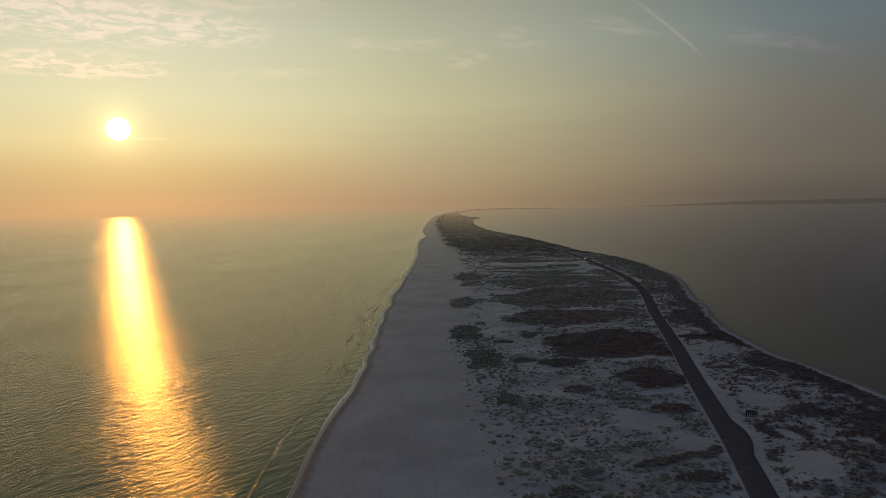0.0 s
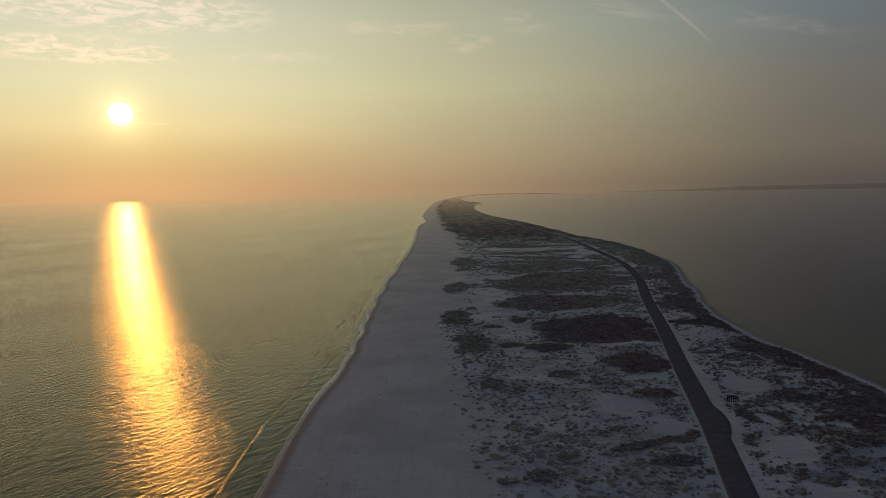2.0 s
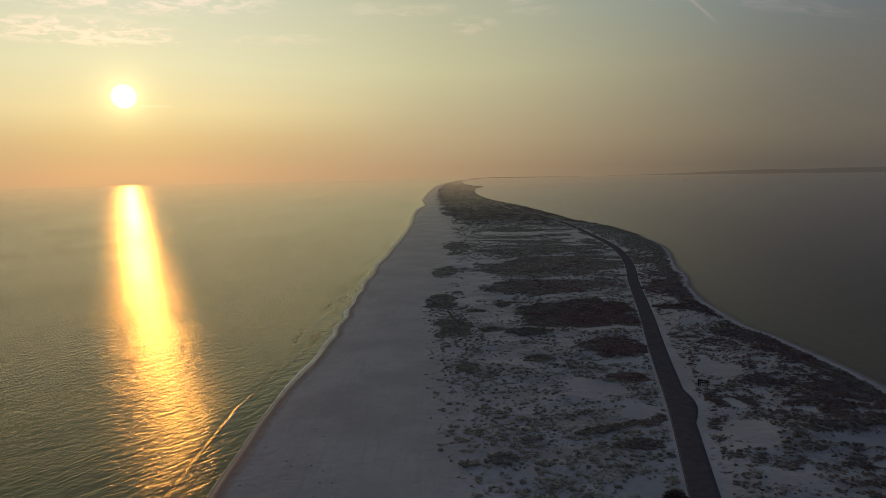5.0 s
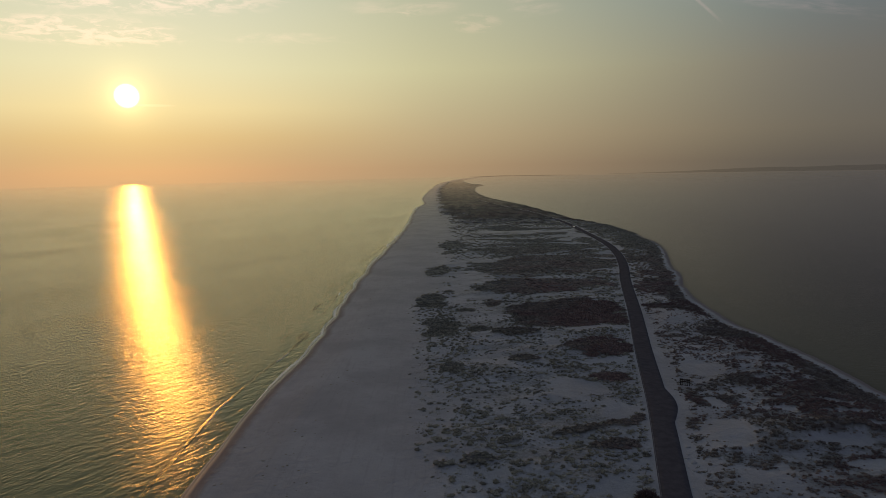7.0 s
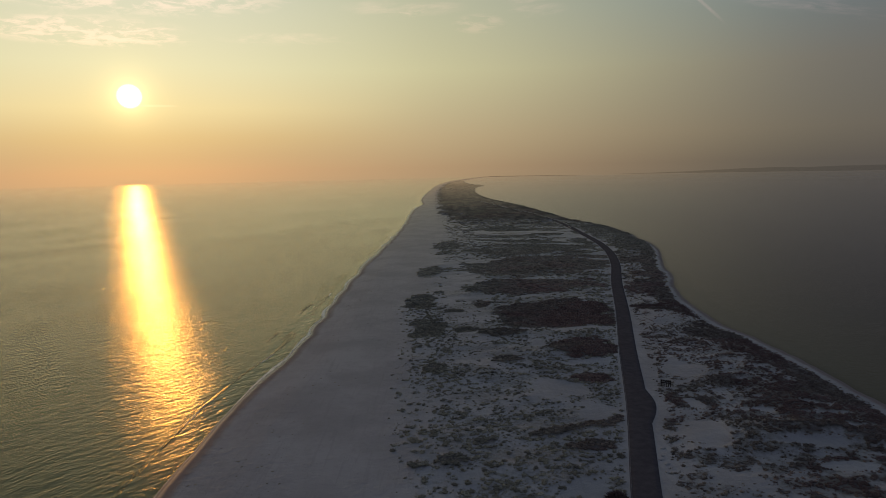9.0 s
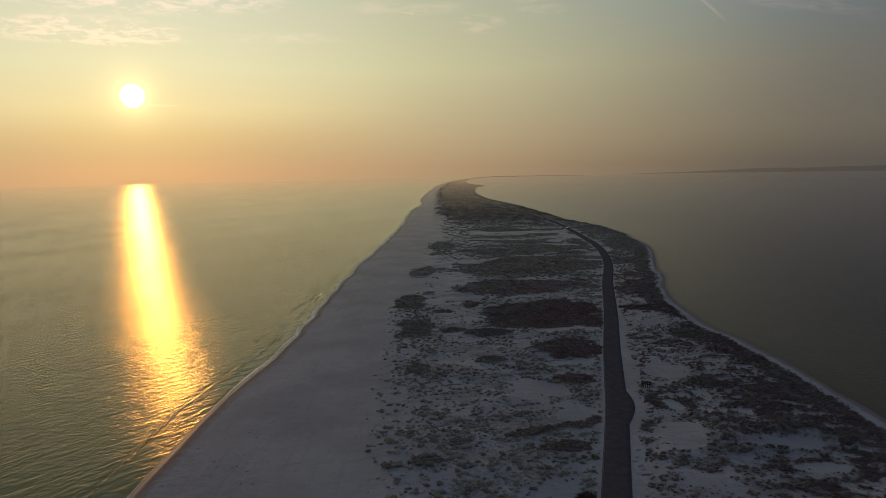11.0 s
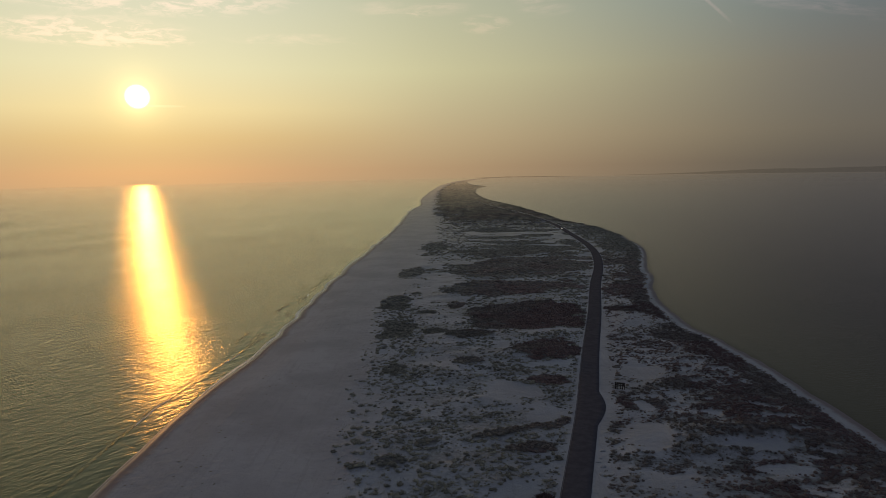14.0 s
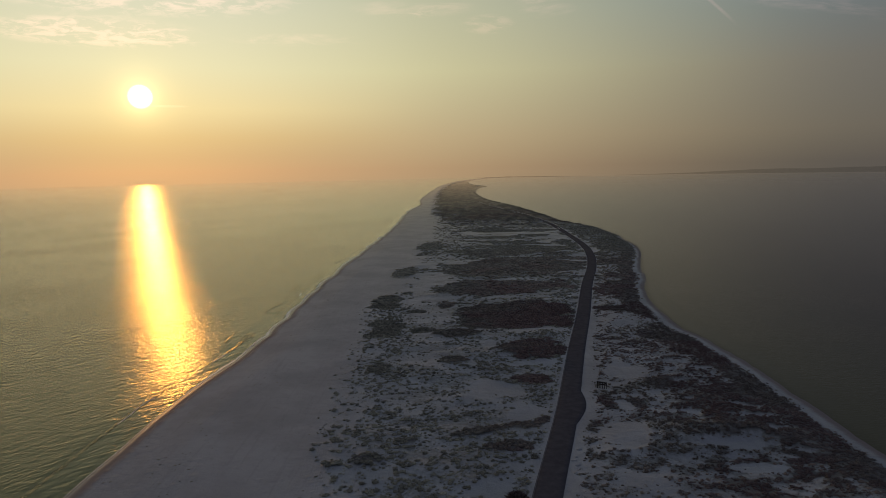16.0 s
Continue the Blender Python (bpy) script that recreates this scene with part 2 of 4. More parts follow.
def make_water(name, base, shallow, small, chop, swell, rough, turned, reflection_tint, air):
    m = bpy.data.materials.new(name)
    m.use_nodes = True
    m.node_tree.nodes.clear()
    k = Net(m.node_tree)
    at = place(k)
    # wind ripples run across the water, in streaks of rougher and smoother patches
    turn = k.node("ShaderNodeMapping")
    k.put(turn.inputs["Vector"], at)
    turn.inputs["Rotation"].default_value = (0, 0, radians(turned))
    r = turn.outputs[0]
    gust = k.noise(k.v("MULTIPLY", r, (0.005, 0.014, 1.0)), 1.0, 4.0, 0.55)
    fine = k.noise(k.v("MULTIPLY", r, (0.8, 2.3, 1.0)), 1.0, 2.0, 0.55, 0.3)
    ripple = k.noise(k.v("MULTIPLY", r, (0.30, 1.05, 1.0)), 1.0, 3.0, 0.55, 0.5)
    roll = k.noise(k.v("MULTIPLY", r, (0.15, 0.32, 1.0)), 1.0, 3.0, 0.5, 0.4)
    # longer waves offshore, sized to show from the camera, smooth water in the swash
    open_sea = k.node("ShaderNodeAttribute", attribute_name="offshore").outputs["Fac"]
    calm = k.node("ShaderNodeAttribute", attribute_name="calm").outputs["Fac"]
    sea_waves = k.m("MULTIPLY", k.noise(k.v("MULTIPLY", r, (0.075, 0.12, 1.0)), 1.0, 3.0, 0.6, 0.4), k.m("MULTIPLY", open_sea, swell * 2.8))
    lively = k.m("MULTIPLY", k.smooth(gust, 0.38, 0.62, 0.75, 1.2), k.smooth(calm, 0.0, 1.0, 1.0, 0.45))
    height = k.m("ADD", k.m("MULTIPLY", k.m("ADD", k.m("MULTIPLY", fine, small), k.m("MULTIPLY", ripple, chop)), lively), k.m("ADD", k.m("MULTIPLY", roll, swell), sea_waves))
    bump = k.bump(height, 1.0)
    deep = k.node("ShaderNodeBsdfDiffuse")
    shoal = k.node("ShaderNodeAttribute", attribute_name="shoal").outputs["Fac"]
    k.put(deep.inputs["Color"], k.mix(shoal, k.mix(k.smooth(gust, 0.3, 0.7), base, tuple(c * 1.2 for c in base)), shallow))
    # gloss colour under white dims and tints reflections to set the water's brightness
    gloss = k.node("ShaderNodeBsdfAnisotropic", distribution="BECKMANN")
    gloss.inputs["Color"].default_value = (*reflection_tint, 1)
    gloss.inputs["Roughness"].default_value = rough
    k.put(gloss.inputs["Normal"], bump)
    fresnel = k.node("ShaderNodeFresnel")
    fresnel.inputs["IOR"].default_value = 1.34
    k.put(fresnel.inputs["Normal"], bump)
    mixed = k.node("ShaderNodeMixShader")
    k.put(mixed.inputs[0], fresnel.outputs[0]), k.put(mixed.inputs[1], deep.outputs[0]), k.put(mixed.inputs[2], gloss.outputs[0])
    # haze on the water is imitated the same way, by transparency
    k.put(k.node("ShaderNodeOutputMaterial").inputs[0], haze_fade(k, mixed.outputs[0], air, 1.0))
    return m


def make_plain(name, a, b, scale=2.0, rough=0.85, bump=0.02, metal=0.0, most=1.0):
    m, k, s = material(name, most)
    at = place(k)
    n = k.noise(at, scale, 4.0, 0.6)
    col = k.mix(k.smooth(n, 0.3, 0.7), a, b)
    k.put(s.inputs["Base Color"], col)
    s.inputs["Roughness"].default_value, s.inputs["Metallic"].default_value = rough, metal
    s.inputs["Specular IOR Level"].default_value = 0.5 if rough < 0.5 else 0.06
    if bump:
        k.put(s.inputs["Normal"], k.bump(n, bump))
    return m


def make_leaf(name, deep, power=1.6):
    """Salt-bleached grass and dark scrub: grey-green, olive to rusty brown; paler tone also imitates haze."""
    m, k, b = material(name, power=power)
    at = place(k)
    tone = k.node("ShaderNodeAttribute", attribute_name="tone").outputs["Fac"]
    rust = k.node("ShaderNodeAttribute", attribute_name="rust").outputs["Fac"]
    n = k.smooth(k.noise(at, 0.15, 4.0, 0.6), 0.3, 0.7)
    col = k.mix(n, (0.122, 0.116, 0.092), (0.174, 0.165, 0.131))
    col = k.mix(rust, col, k.mix(n, (0.122, 0.085, 0.073), (0.170, 0.124, 0.108)))
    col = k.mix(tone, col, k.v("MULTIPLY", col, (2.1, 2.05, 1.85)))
    leaf = k.m("ADD", k.m("MULTIPLY", k.node("ShaderNodeNewGeometry").outputs["Random Per Island"], 0.6), k.m("MULTIPLY", k.noise(at, 0.6, 3.0, 0.6), 0.4))
    col = k.v("SCALE", col, k.smooth(leaf, 0.0, 1.0, 0.74 * deep, 1.28 * deep))
    k.put(b.inputs["Base Color"], col)
    b.inputs["Roughness"].default_value = 0.9
    b.inputs["Specular IOR Level"].default_value = 0.06
    return m


def make_foam(name, low, high):
    """Wet bubbly foam: white, with a broad gloss."""
    m = bpy.data.materials.new(name)
    m.use_nodes = True
    m.node_tree.nodes.clear()
    k = Net(m.node_tree)
    at = place(k)
    n = k.noise(at, 0.7, 5.0, 0.65, 0.5)
    across = k.node("ShaderNodeAttribute", attribute_name="edge").outputs["Fac"]
    lace = k.smooth(k.m("SUBTRACT", n, k.m("MULTIPLY", across, 0.27)), low, high)
    white = k.node("ShaderNodeBsdfDiffuse")
    white.inputs[0].default_value = (0.80, 0.77, 0.70, 1)
    gloss = k.node("ShaderNodeBsdfAnisotropic", distribution="BECKMANN")
    gloss.inputs["Color"].default_value = (0.95, 0.95, 0.93, 1)
    gloss.inputs["Roughness"].default_value = 0.5
    k.put(gloss.inputs["Normal"], k.bump(n, 0.10))
    wet = k.node("ShaderNodeMixShader")
    wet.inputs[0].default_value = 0.5
    k.put(wet.inputs[1], white.outputs[0]), k.put(wet.inputs[2], gloss.outputs[0])
    clear = k.node("ShaderNodeBsdfTransparent")
    mixed = k.node("ShaderNodeMixShader")
    k.put(mixed.inputs[0], lace), k.put(mixed.inputs[1], clear.outputs[0]), k.put(mixed.inputs[2], wet.outputs[0])
    # foam fades out with distance too, in place of haze
    k.put(k.node("ShaderNodeOutputMaterial").inputs[0], haze_fade(k, mixed.outputs[0]))
    return m


SAND = make_sand()
SEA = make_water("open_sea_water", (0.029, 0.043, 0.014), (0.100, 0.135, 0.058), 0.13, 0.33, 0.42, 0.24, -58, (0.87, 0.86, 0.76), 2700.0)
# reflection colour well below white: the bay mirrors the sky darker than it is
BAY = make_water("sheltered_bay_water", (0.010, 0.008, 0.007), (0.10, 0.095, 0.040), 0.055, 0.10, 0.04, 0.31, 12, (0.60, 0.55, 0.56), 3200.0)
ASPHALT = make_plain("worn_asphalt", (0.102, 0.091, 0.094), (0.135, 0.122, 0.124), 0.5, 1.0, 0.0)
LINE = make_plain("pale_edge_strip", (0.15, 0.14, 0.14), (0.27, 0.25, 0.24), 0.7, 0.8, 0.0)
LEAF = make_leaf("dune_scrub_leaves", 1.3, 1.35)
# the same leaves in a darker colour, in place of shade between clumps
SHADED_LEAF = make_leaf("shaded_scrub_leaves", 0.85, 2.1)
FOAM = make_foam("sea_foam", 0.20, 0.36)
FROTH = make_foam("drifting_froth", 0.25, 0.85)
WOOD = make_plain("weathered_timber", (0.05, 0.042, 0.035), (0.10, 0.085, 0.07), 6.0, 0.85, 0.005)
# imitated haze is capped here so that the far woods stay visible
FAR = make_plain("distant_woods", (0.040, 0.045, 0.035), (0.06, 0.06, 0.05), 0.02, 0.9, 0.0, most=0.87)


# ---- plan of the spit ----
def curve(points):
    ys, xs = np.array([p[0] for p in points], float), np.array([p[1] for p in points], float)
    slopes = np.gradient(xs, ys)

    def at(y):
        y = np.asarray(y, float)
        i = np.clip(np.searchsorted(ys, y) - 1, 0, len(ys) - 2)
        h = ys[i + 1] - ys[i]
        t = np.clip((y - ys[i]) / h, 0, 1)
        return ((2 * t**3 - 3 * t**2 + 1) * xs[i] + (t**3 - 2 * t**2 + t) * h * slopes[i]
                + (3 * t**2 - 2 * t**3) * xs[i + 1] + (t**3 - t**2) * h * slopes[i + 1])

    return at


sea_line = curve([(-800, -30), (0, -35), (140, -34.5), (170, -35), (201, -35), (235, -32), (262, -29), (292, -29.5), (335, -30.5),
                  (400, -31), (510, -30), (640, -25.5), (850, -21.5), (1180, -22), (1330, -14), (1490, -23), (1800, -23), (2250, -15), (2650, -6), (3200, 30),
                  (3700, 85), (4400, 230), (4800, 330)])
bay_line = curve([(-800, 150), (100, 157), (158, 158), (195, 158), (231, 158), (271, 156), (289, 152.5), (315, 153.5), (355, 157),
                  (391, 165), (429, 176), (478, 184), (525, 198), (595, 212), (644, 216), (716, 219), (800, 214), (870, 196), (1000, 184),
                  (1200, 168), (1430, 134), (1770, 114), (2110, 122), (2400, 150), (2500, 173), (2600, 150), (3000, 120), (3400, 122),
                  (3700, 150), (4400, 300), (4800, 400)])
road_line = curve([(-800, 40), (-100, 28), (60, 56), (135, 73), (182, 84.5), (253, 100), (312, 113.5), (405, 133.5), (470, 149), (503, 155.5),
                   (560, 164), (600, 167.5), (640, 169), (712, 170), (804, 171), (964, 160.5), (1098, 139.5), (1244, 116), (1473, 92), (1700, 80), (2100, 80),
                   (2600, 85), (3100, 75), (4800, 360)])
plant_line = curve([(-800, 15), (100, 20), (146, 18), (164, 14), (195, 12), (241, 10.5), (284, 10), (331, 6), (377, 10), (440, 11), (553, 20),
                    (640, 20), (824, 15), (1168, 5), (1779, -4), (2244, -3), (3000, 32), (4800, 345)])


def field(x, y, sx, sy, seed, octaves=3):
    """Smooth random field between about 0 and 1, from a hashed lattice."""
    out, amp, tot = 0.0, 1.0, 0.0
    for o in range(octaves):
        u, v = x / sx * 2**o + 17.3 * seed + 5.1 * o, y / sy * 2**o + 9.7 * seed + 3.3 * o
        iu, iv = np.floor(u).astype(np.int64), np.floor(v).astype(np.int64)
        fu, fv = u - iu, v - iv
        fu, fv = fu * fu * (3 - 2 * fu), fv * fv * (3 - 2 * fv)

        def h(a, b):
            n = (a * 374761393 + b * 668265263 + seed * 1274126177 + o * 97) & 0xFFFFFFFF
            n = ((n ^ (n >> 13)) * 1274126177) & 0xFFFFFFFF
            return ((n ^ (n >> 16)) & 0xFFFF) / 65535.0

        val = (h(iu, iv) * (1 - fu) + h(iu + 1, iv) * fu) * (1 - fv) + (h(iu, iv + 1) * (1 - fu) + h(iu + 1, iv + 1) * fu) * fv
        out, tot, amp = out + amp * val, tot + amp, amp * 0.5
    return out / tot


def bay_edge(y):
    """The bay's shore with its small spits and bights."""
    y = np.asarray(y, float)
    rough = 3.2 * (field(y, 0 * y, 34, 34, 63, 4) - 0.5) * 2
    return bay_line(y) + rough * step(y, 300, 430) + 0.8 * (field(y, 0 * y, 12, 12, 64) - 0.5) * 2


def step(x, lo, hi):
    t = np.clip((x - lo) / (hi - lo), 0, 1)
    return t * t * (3 - 2 * t)


# patches: middle x, middle y, half width, half depth, slant
THICKETS = [(82, 318, 29, 30, 0.05), (84, 391, 43, 23, 0.2), (91, 470, 53, 34, 0.15), (98, 565, 64, 24, 0.2), (84, 256, 14, 14, 0.25),
            (79, 217, 6.5, 5.5, 0.2), (73, 178, 7, 3.8, 0.55), (62, 172, 8, 2.6, 0.35), (67, 162, 8, 3.6, 0.2), (66.5, 134, 2.6, 2.6, 0)]
SHORE_THICKETS = [(22, 291, 7.2, 16, 0), (18, 352, 7.5, 23, 0), (20, 452, 8.5, 27, 0), (40, 287, 6, 5.5, 0), (35, 328, 5.5, 4.5, 0), (50, 341, 4.4, 8, 0),
                  (27, 379, 4, 4.5, 0), (54, 279, 8, 5, 0), (27, 230, 3.5, 7, 0), (54, 238, 5, 4.5, 0), (32, 153, 3.6, 3, 0), (41, 166, 3, 2, 0),
                  (24, 152, 2.2, 1.6, 0), (33, 600, 13, 40, 0)]
BAY_THICKETS = [(99, 194, 2.6, 7, -0.4), (119, 210, 3.8, 5, 0), (107, 193, 2.8, 6.5, 0), (91, 176, 3.0, 5, 0.5), (138, 274, 10.5, 8.5, 0), (144, 243, 8.5, 12, -0.3),
                (140, 199, 10, 6, 0), (147, 153, 11, 4.5, 0), (137, 326, 17, 9, 0.1), (146, 376, 15, 26, 0.2), (159, 428, 13, 15, 0), (172, 490, 13, 18, 0), (187, 580, 16, 36, 0)]
BARE = [(66, 207, 9.2, 8.6, 0.1), (80, 236, 10, 3.6, 0.2), (67, 262, 2.4, 8, 0), (89, 285, 13, 5, 0.25), (75, 186, 5, 5, 0.4), (111, 226, 7, 10, 0),
        (103, 191, 2.2, 4.2, 0), (98, 169, 7, 8.5, 0), (122, 162, 6.5, 3.8, 0), (95, 143, 6, 3, 0), (124, 148, 7, 2.6, 0), (62, 139, 5, 4, 0)]
STREAKS = [(86, 364, 27, 3.2, 0.4), (88, 421, 43, 3.0, 0.25), (108, 533, 44, 4.0, 0.5), (55, 500, 26, 3.0, 0.3), (120, 448, 22, 2.0, 0.3)]
THIN = [(42, 320, 15, 50, 0), (45, 245, 12, 14, 0), (129, 301, 15, 12, 0), (45, 400, 16, 60, 0), (50, 480, 20, 30, 0), (100, 236, 6, 18, 0.2)]


def blobs(x, y, items, seed, torn=1.0):
    out = np.zeros_like(x)
    wob = torn * ((field(x, y, 16, 10, seed) - 0.5) * 1.1 + (field(x, y, 4, 3, seed + 1, 2) - 0.5) * 0.7)
    for cx, cy, a, b, slant in items:
        q = np.sqrt(((x - cx) / a) ** 2 + ((y - cy - slant * (x - cx)) / b) ** 2)
        out = np.maximum(out, step(q + wob, 1.12, 0.82))
    return out


def cover(x, y):
    """How far plants cover the ground, 0 to 1."""
    bay, road, edge = bay_edge(y), road_line(y), plant_line(y)
    spread = step(x, edge - 3, edge + 26) ** 0.8
    inland = step(x, edge - 4, edge + 2) * step(bay - x, 3.3 - 1.9 * step(y, 480, 700), 7.0 - 4.4 * step(y, 480, 700))
    far = step(y, 300, 560)
    lines = np.minimum(np.abs(field(x, y, 120, 38, 5, 4) - 0.5), np.abs(field(x, y, 90, 26, 6, 4) - 0.52))
    gaps = field(x, y, 40, 40, 7)
    fine = field(x, y, 9, 6, 8)
    base = 0.30 + 0.30 * (fine - 0.5) + 0.25 * (field(x, y, 30, 22, 3) - 0.5)
    grown = 0.95 * np.maximum(step(lines + 0.08 * (fine - 0.5) - 0.034 * step(y, 430, 650), 0.022, 0.070), 0.8 * step(gaps, 0.62, 0.8))
    grown = np.maximum(grown, 0.50 * step(y, 700, 860) * step(x - edge, 8, 36))
    deep = step(y, 600, 1050)
    west = step(x - edge, 20 - 20 * deep, 80 - 58 * deep)
    base = base * (1 - 0.45 * step(y, 300, 420) * step(x - edge, 60, 20))
    out = base * (1 - far * west) + far * west * grown
    right = step(x - road, 4, 12)
    out = out * (1 - right) + right * np.maximum(np.clip(base + 0.07 + 0.16 * far + 0.17 * step(x - road, 20, 48) + 0.13 * step(y, 245, 180) * step(x - road, 25, 50), 0, 1), step(y, 430, 640) * grown)
    patchy = step(0.5 * field(x, y, 7, 4.5, 13) + 0.5 * field(x, y, 3.2, 2.4, 14, 2), 0.36, 0.60)
    out = out * (1 - step(y, 420, 300) * (0.75 + 0.25 * right) * step(x - edge, 8, 30) * (1 - (0.22 + 1.3 * patchy)))
    strip = step(bay - x, 4.6, 7.0) * step(bay - x, 20, 13) * step(field(x, y, 30, 30, 12) + 0.25, 0.45, 0.6) * step(y, 112, 140)
    out = np.maximum(out, 0.95 * strip)
    out = out * spread * (1 - 0.7 * blobs(x, y, THIN, 43))
    out = np.maximum(out, 0.99 * blobs(x, y, THICKETS, 21, 0.7))
    out = np.maximum(out, 0.93 * blobs(x, y, SHORE_THICKETS, 23))
    out = np.maximum(out, 0.95 * blobs(x, y, BAY_THICKETS, 31))
    out = out * (1 - 0.96 * blobs(x, y, BARE, 41)) * (1 - 0.75 * blobs(x, y, STREAKS, 45, 1.3))
    verge = np.where(x < road, step(road - x, 3.7 - 0.4 * step(y, 215, 260), 4.9 - 1.2 * step(y, 215, 260)), step(x - road - turnout(y), 5.0 - 1.6 * step(y, 285, 325), 8.0 - 4.0 * step(y, 285, 325)))
    # farther off, to fit the view, scrub laps over the road and track's end
    slant = np.sqrt(1 + (0.5 * (road_line(y + 1) - road_line(y - 1))) ** 2)
    close = step(y, 820, 900)
    verge = verge * (1 - close) + close * np.maximum(step(np.abs(x - road), 1.3 * slant, 2.2 * slant), step(y, 1390, 1420))
    return np.clip(out * inland * verge, 0, 1)


def turnout(y):
    return 2.1 * np.cos(np.clip((np.asarray(y, float) - 191.0) / 14.0, -1, 1) * math.pi / 2)


def ground(x, y):
    """Height of the sand."""
    sea, bay, road, edge = sea_line(y), bay_edge(y), road_line(y), plant_line(y)
    a, b = x - sea - shore_wobble(y), bay - x
    beach = np.where(a < 0, a * 0.07, 1.7 * step(a, -2, 26) - 0.03)
    low = np.where(b < 0, b * 0.07, 1.3 * step(b, -1, 14))
    z = np.minimum(beach, low)
    inland = step(x, edge - 4, edge + 14) * step(b, 6, 25)
    hills = 2.4 * np.maximum(field(x, y, 34, 20, 51) - 0.42, 0) * 2.2 + 0.9 * (field(x, y, 9, 7, 52) - 0.4)
    hills = hills * (1 - 0.75 * step(y, 560, 820))
    flat = step(np.abs(x - road), 5.0, 14.0)
    z = z + inland * flat * np.maximum(hills, -0.4) * (0.4 + 0.6 * cover(x, y)) + 0.10 * (field(x, y, 5, 5, 53) - 0.5) * step(a, 2, 10)
    z = z * flat + np.minimum(z, 1.15) * (1 - flat) + (1 - flat) * np.maximum(1.15 - z, 0) * step(b, 4, 12) * step(a, 4, 40)
    return np.maximum(z, -2.5)


def shore_wobble(y):
    return (0.5 + 2.2 * field(y, y * 0, 90, 90, 66)) * (0.5 - np.abs(np.sin(y / 17.0 + 1.7 * np.sin(y / 53.0)))) * step(y, 215, 290) + 1.6 * (field(y, y * 0, 40, 40, 61) - 0.5) * 2


# ---- large structure ----
def mesh_from(name, verts, faces, mat, smooth=False):
    me = bpy.data.meshes.new(name)
    verts, faces = np.asarray(verts, np.float32), np.asarray(faces, np.int32)
    n, w = faces.shape
    me.vertices.add(len(verts))
    me.vertices.foreach_set("co", verts.ravel())
    me.loops.add(n * w)
    me.loops.foreach_set("vertex_index", faces.ravel())
    me.polygons.add(n)
    me.polygons.foreach_set("loop_start", np.arange(0, n * w, w, dtype=np.int32))
    me.polygons.foreach_set("use_smooth", np.full(n, smooth))
    me.update(calc_edges=True)
    me.materials.append(mat)
    return me


def attribute(me, name, values):
    me.attributes.new(name, "FLOAT", "POINT").data.foreach_set("value", np.asarray(values, np.float32).ravel())


def grid_faces(rows, cols):
    i = np.arange((rows - 1) * (cols - 1))
    a = i // (cols - 1) * cols + i % (cols - 1)
    return np.stack([a, a + 1, a + cols + 1, a + cols], 1)


def grow(y0, y1, first, rate):
    out = [y0]
    while out[-1] < y1:
        out.append(out[-1] + max(first, rate * (out[-1] - 120)))
    return out


LAND_Y = np.array(list(np.arange(-800, 110, 14.0)) + grow(112, 4780, 1.3, 0.0055))


def canopy(x, y):
    """Height of the closed scrub that mantles the spit farther off."""
    begin = 0.9 * (1 - step(y, 740, 940)) + 2.0 * (y < 700)
    mass = step(cover(x, y) + 0.7 * (field(x, y, 3.4, 9.0, 17, 2) - 0.5) - begin, 0.22, 0.42)
    streaks = step(np.abs(field(x, y, 150, 44, 79, 3) - 0.5), 0.030, 0.010) * step(field(x, y, 40, 40, 80), 0.40, 0.55) * step(y, 1700, 1100)
    mass = mass * (1 - 0.95 * streaks)
    return mass * (0.4 + 1.8 * field(x, y, 4.0, 14.0, 18, 3)), mass


def build_land():
    cols = 270
    u = np.linspace(0, 1, cols)
    sea, bay = (sea_line(LAND_Y) + shore_wobble(LAND_Y))[:, None] - 2.5, bay_edge(LAND_Y)[:, None] + 2.5
    x = sea + (bay - sea) * u[None]
    y = np.repeat(LAND_Y[:, None], cols, 1)
    high, mass = canopy(x, y)
    z = ground(x, y) + high
    verts, faces = np.stack([x, y, z], 2).reshape(-1, 3), grid_faces(len(LAND_Y), cols)
    grown = mass.ravel()[faces].mean(1) > 0.5
    me = mesh_from("ground", verts, faces[~grown], SAND, True)
    grass = step(x - plant_line(y), 4, 28) * step(road_line(y) - x, 4, 16) * (1 - blobs(x, y, BARE, 41)) * step(field(x, y, 12, 7, 15), 0.3, 0.65)
    bayside = step(x - road_line(y), 8, 30) * (1 - blobs(x, y, BARE, 41)) * step(field(x, y, 9, 6, 16), 0.3, 0.6) * step(bay_edge(y) - x, 4, 8)
    attribute(me, "cover", np.clip(np.maximum(cover(x, y), np.maximum(0.50 * grass, 0.48 * bayside)), 0, 1))
    a, b = x - sea_line(y) - shore_wobble(y), bay_edge(y) - x
    attribute(me, "wet", np.maximum(step(a, 8.5, 0.0), 0.78 * step(b, 5.0, 0.5)))
    tagged(new("ground", me), "pale quartz sand spit with wet edge and scrub litter", "sand", kind="structure")
    me = mesh_from("scrub_canopy", verts, faces[grown], SHADED_LEAF, True)
    attribute(me, "tone", np.clip(2.2 * (field(x, y, 9, 34, 19, 4) - 0.38), 0, 1))
    attribute(me, "rust", 0.45 * step(field(x, y, 30, 40, 78), 0.35, 0.65) * step(x - plant_line(y), 10, 50) * step(y, 1900, 1200))
    tagged(new("scrub_canopy", me), "dense scrub thickets, colour darkened for self-shade, between pale sand streaks", "dune plants", kind="stuff")


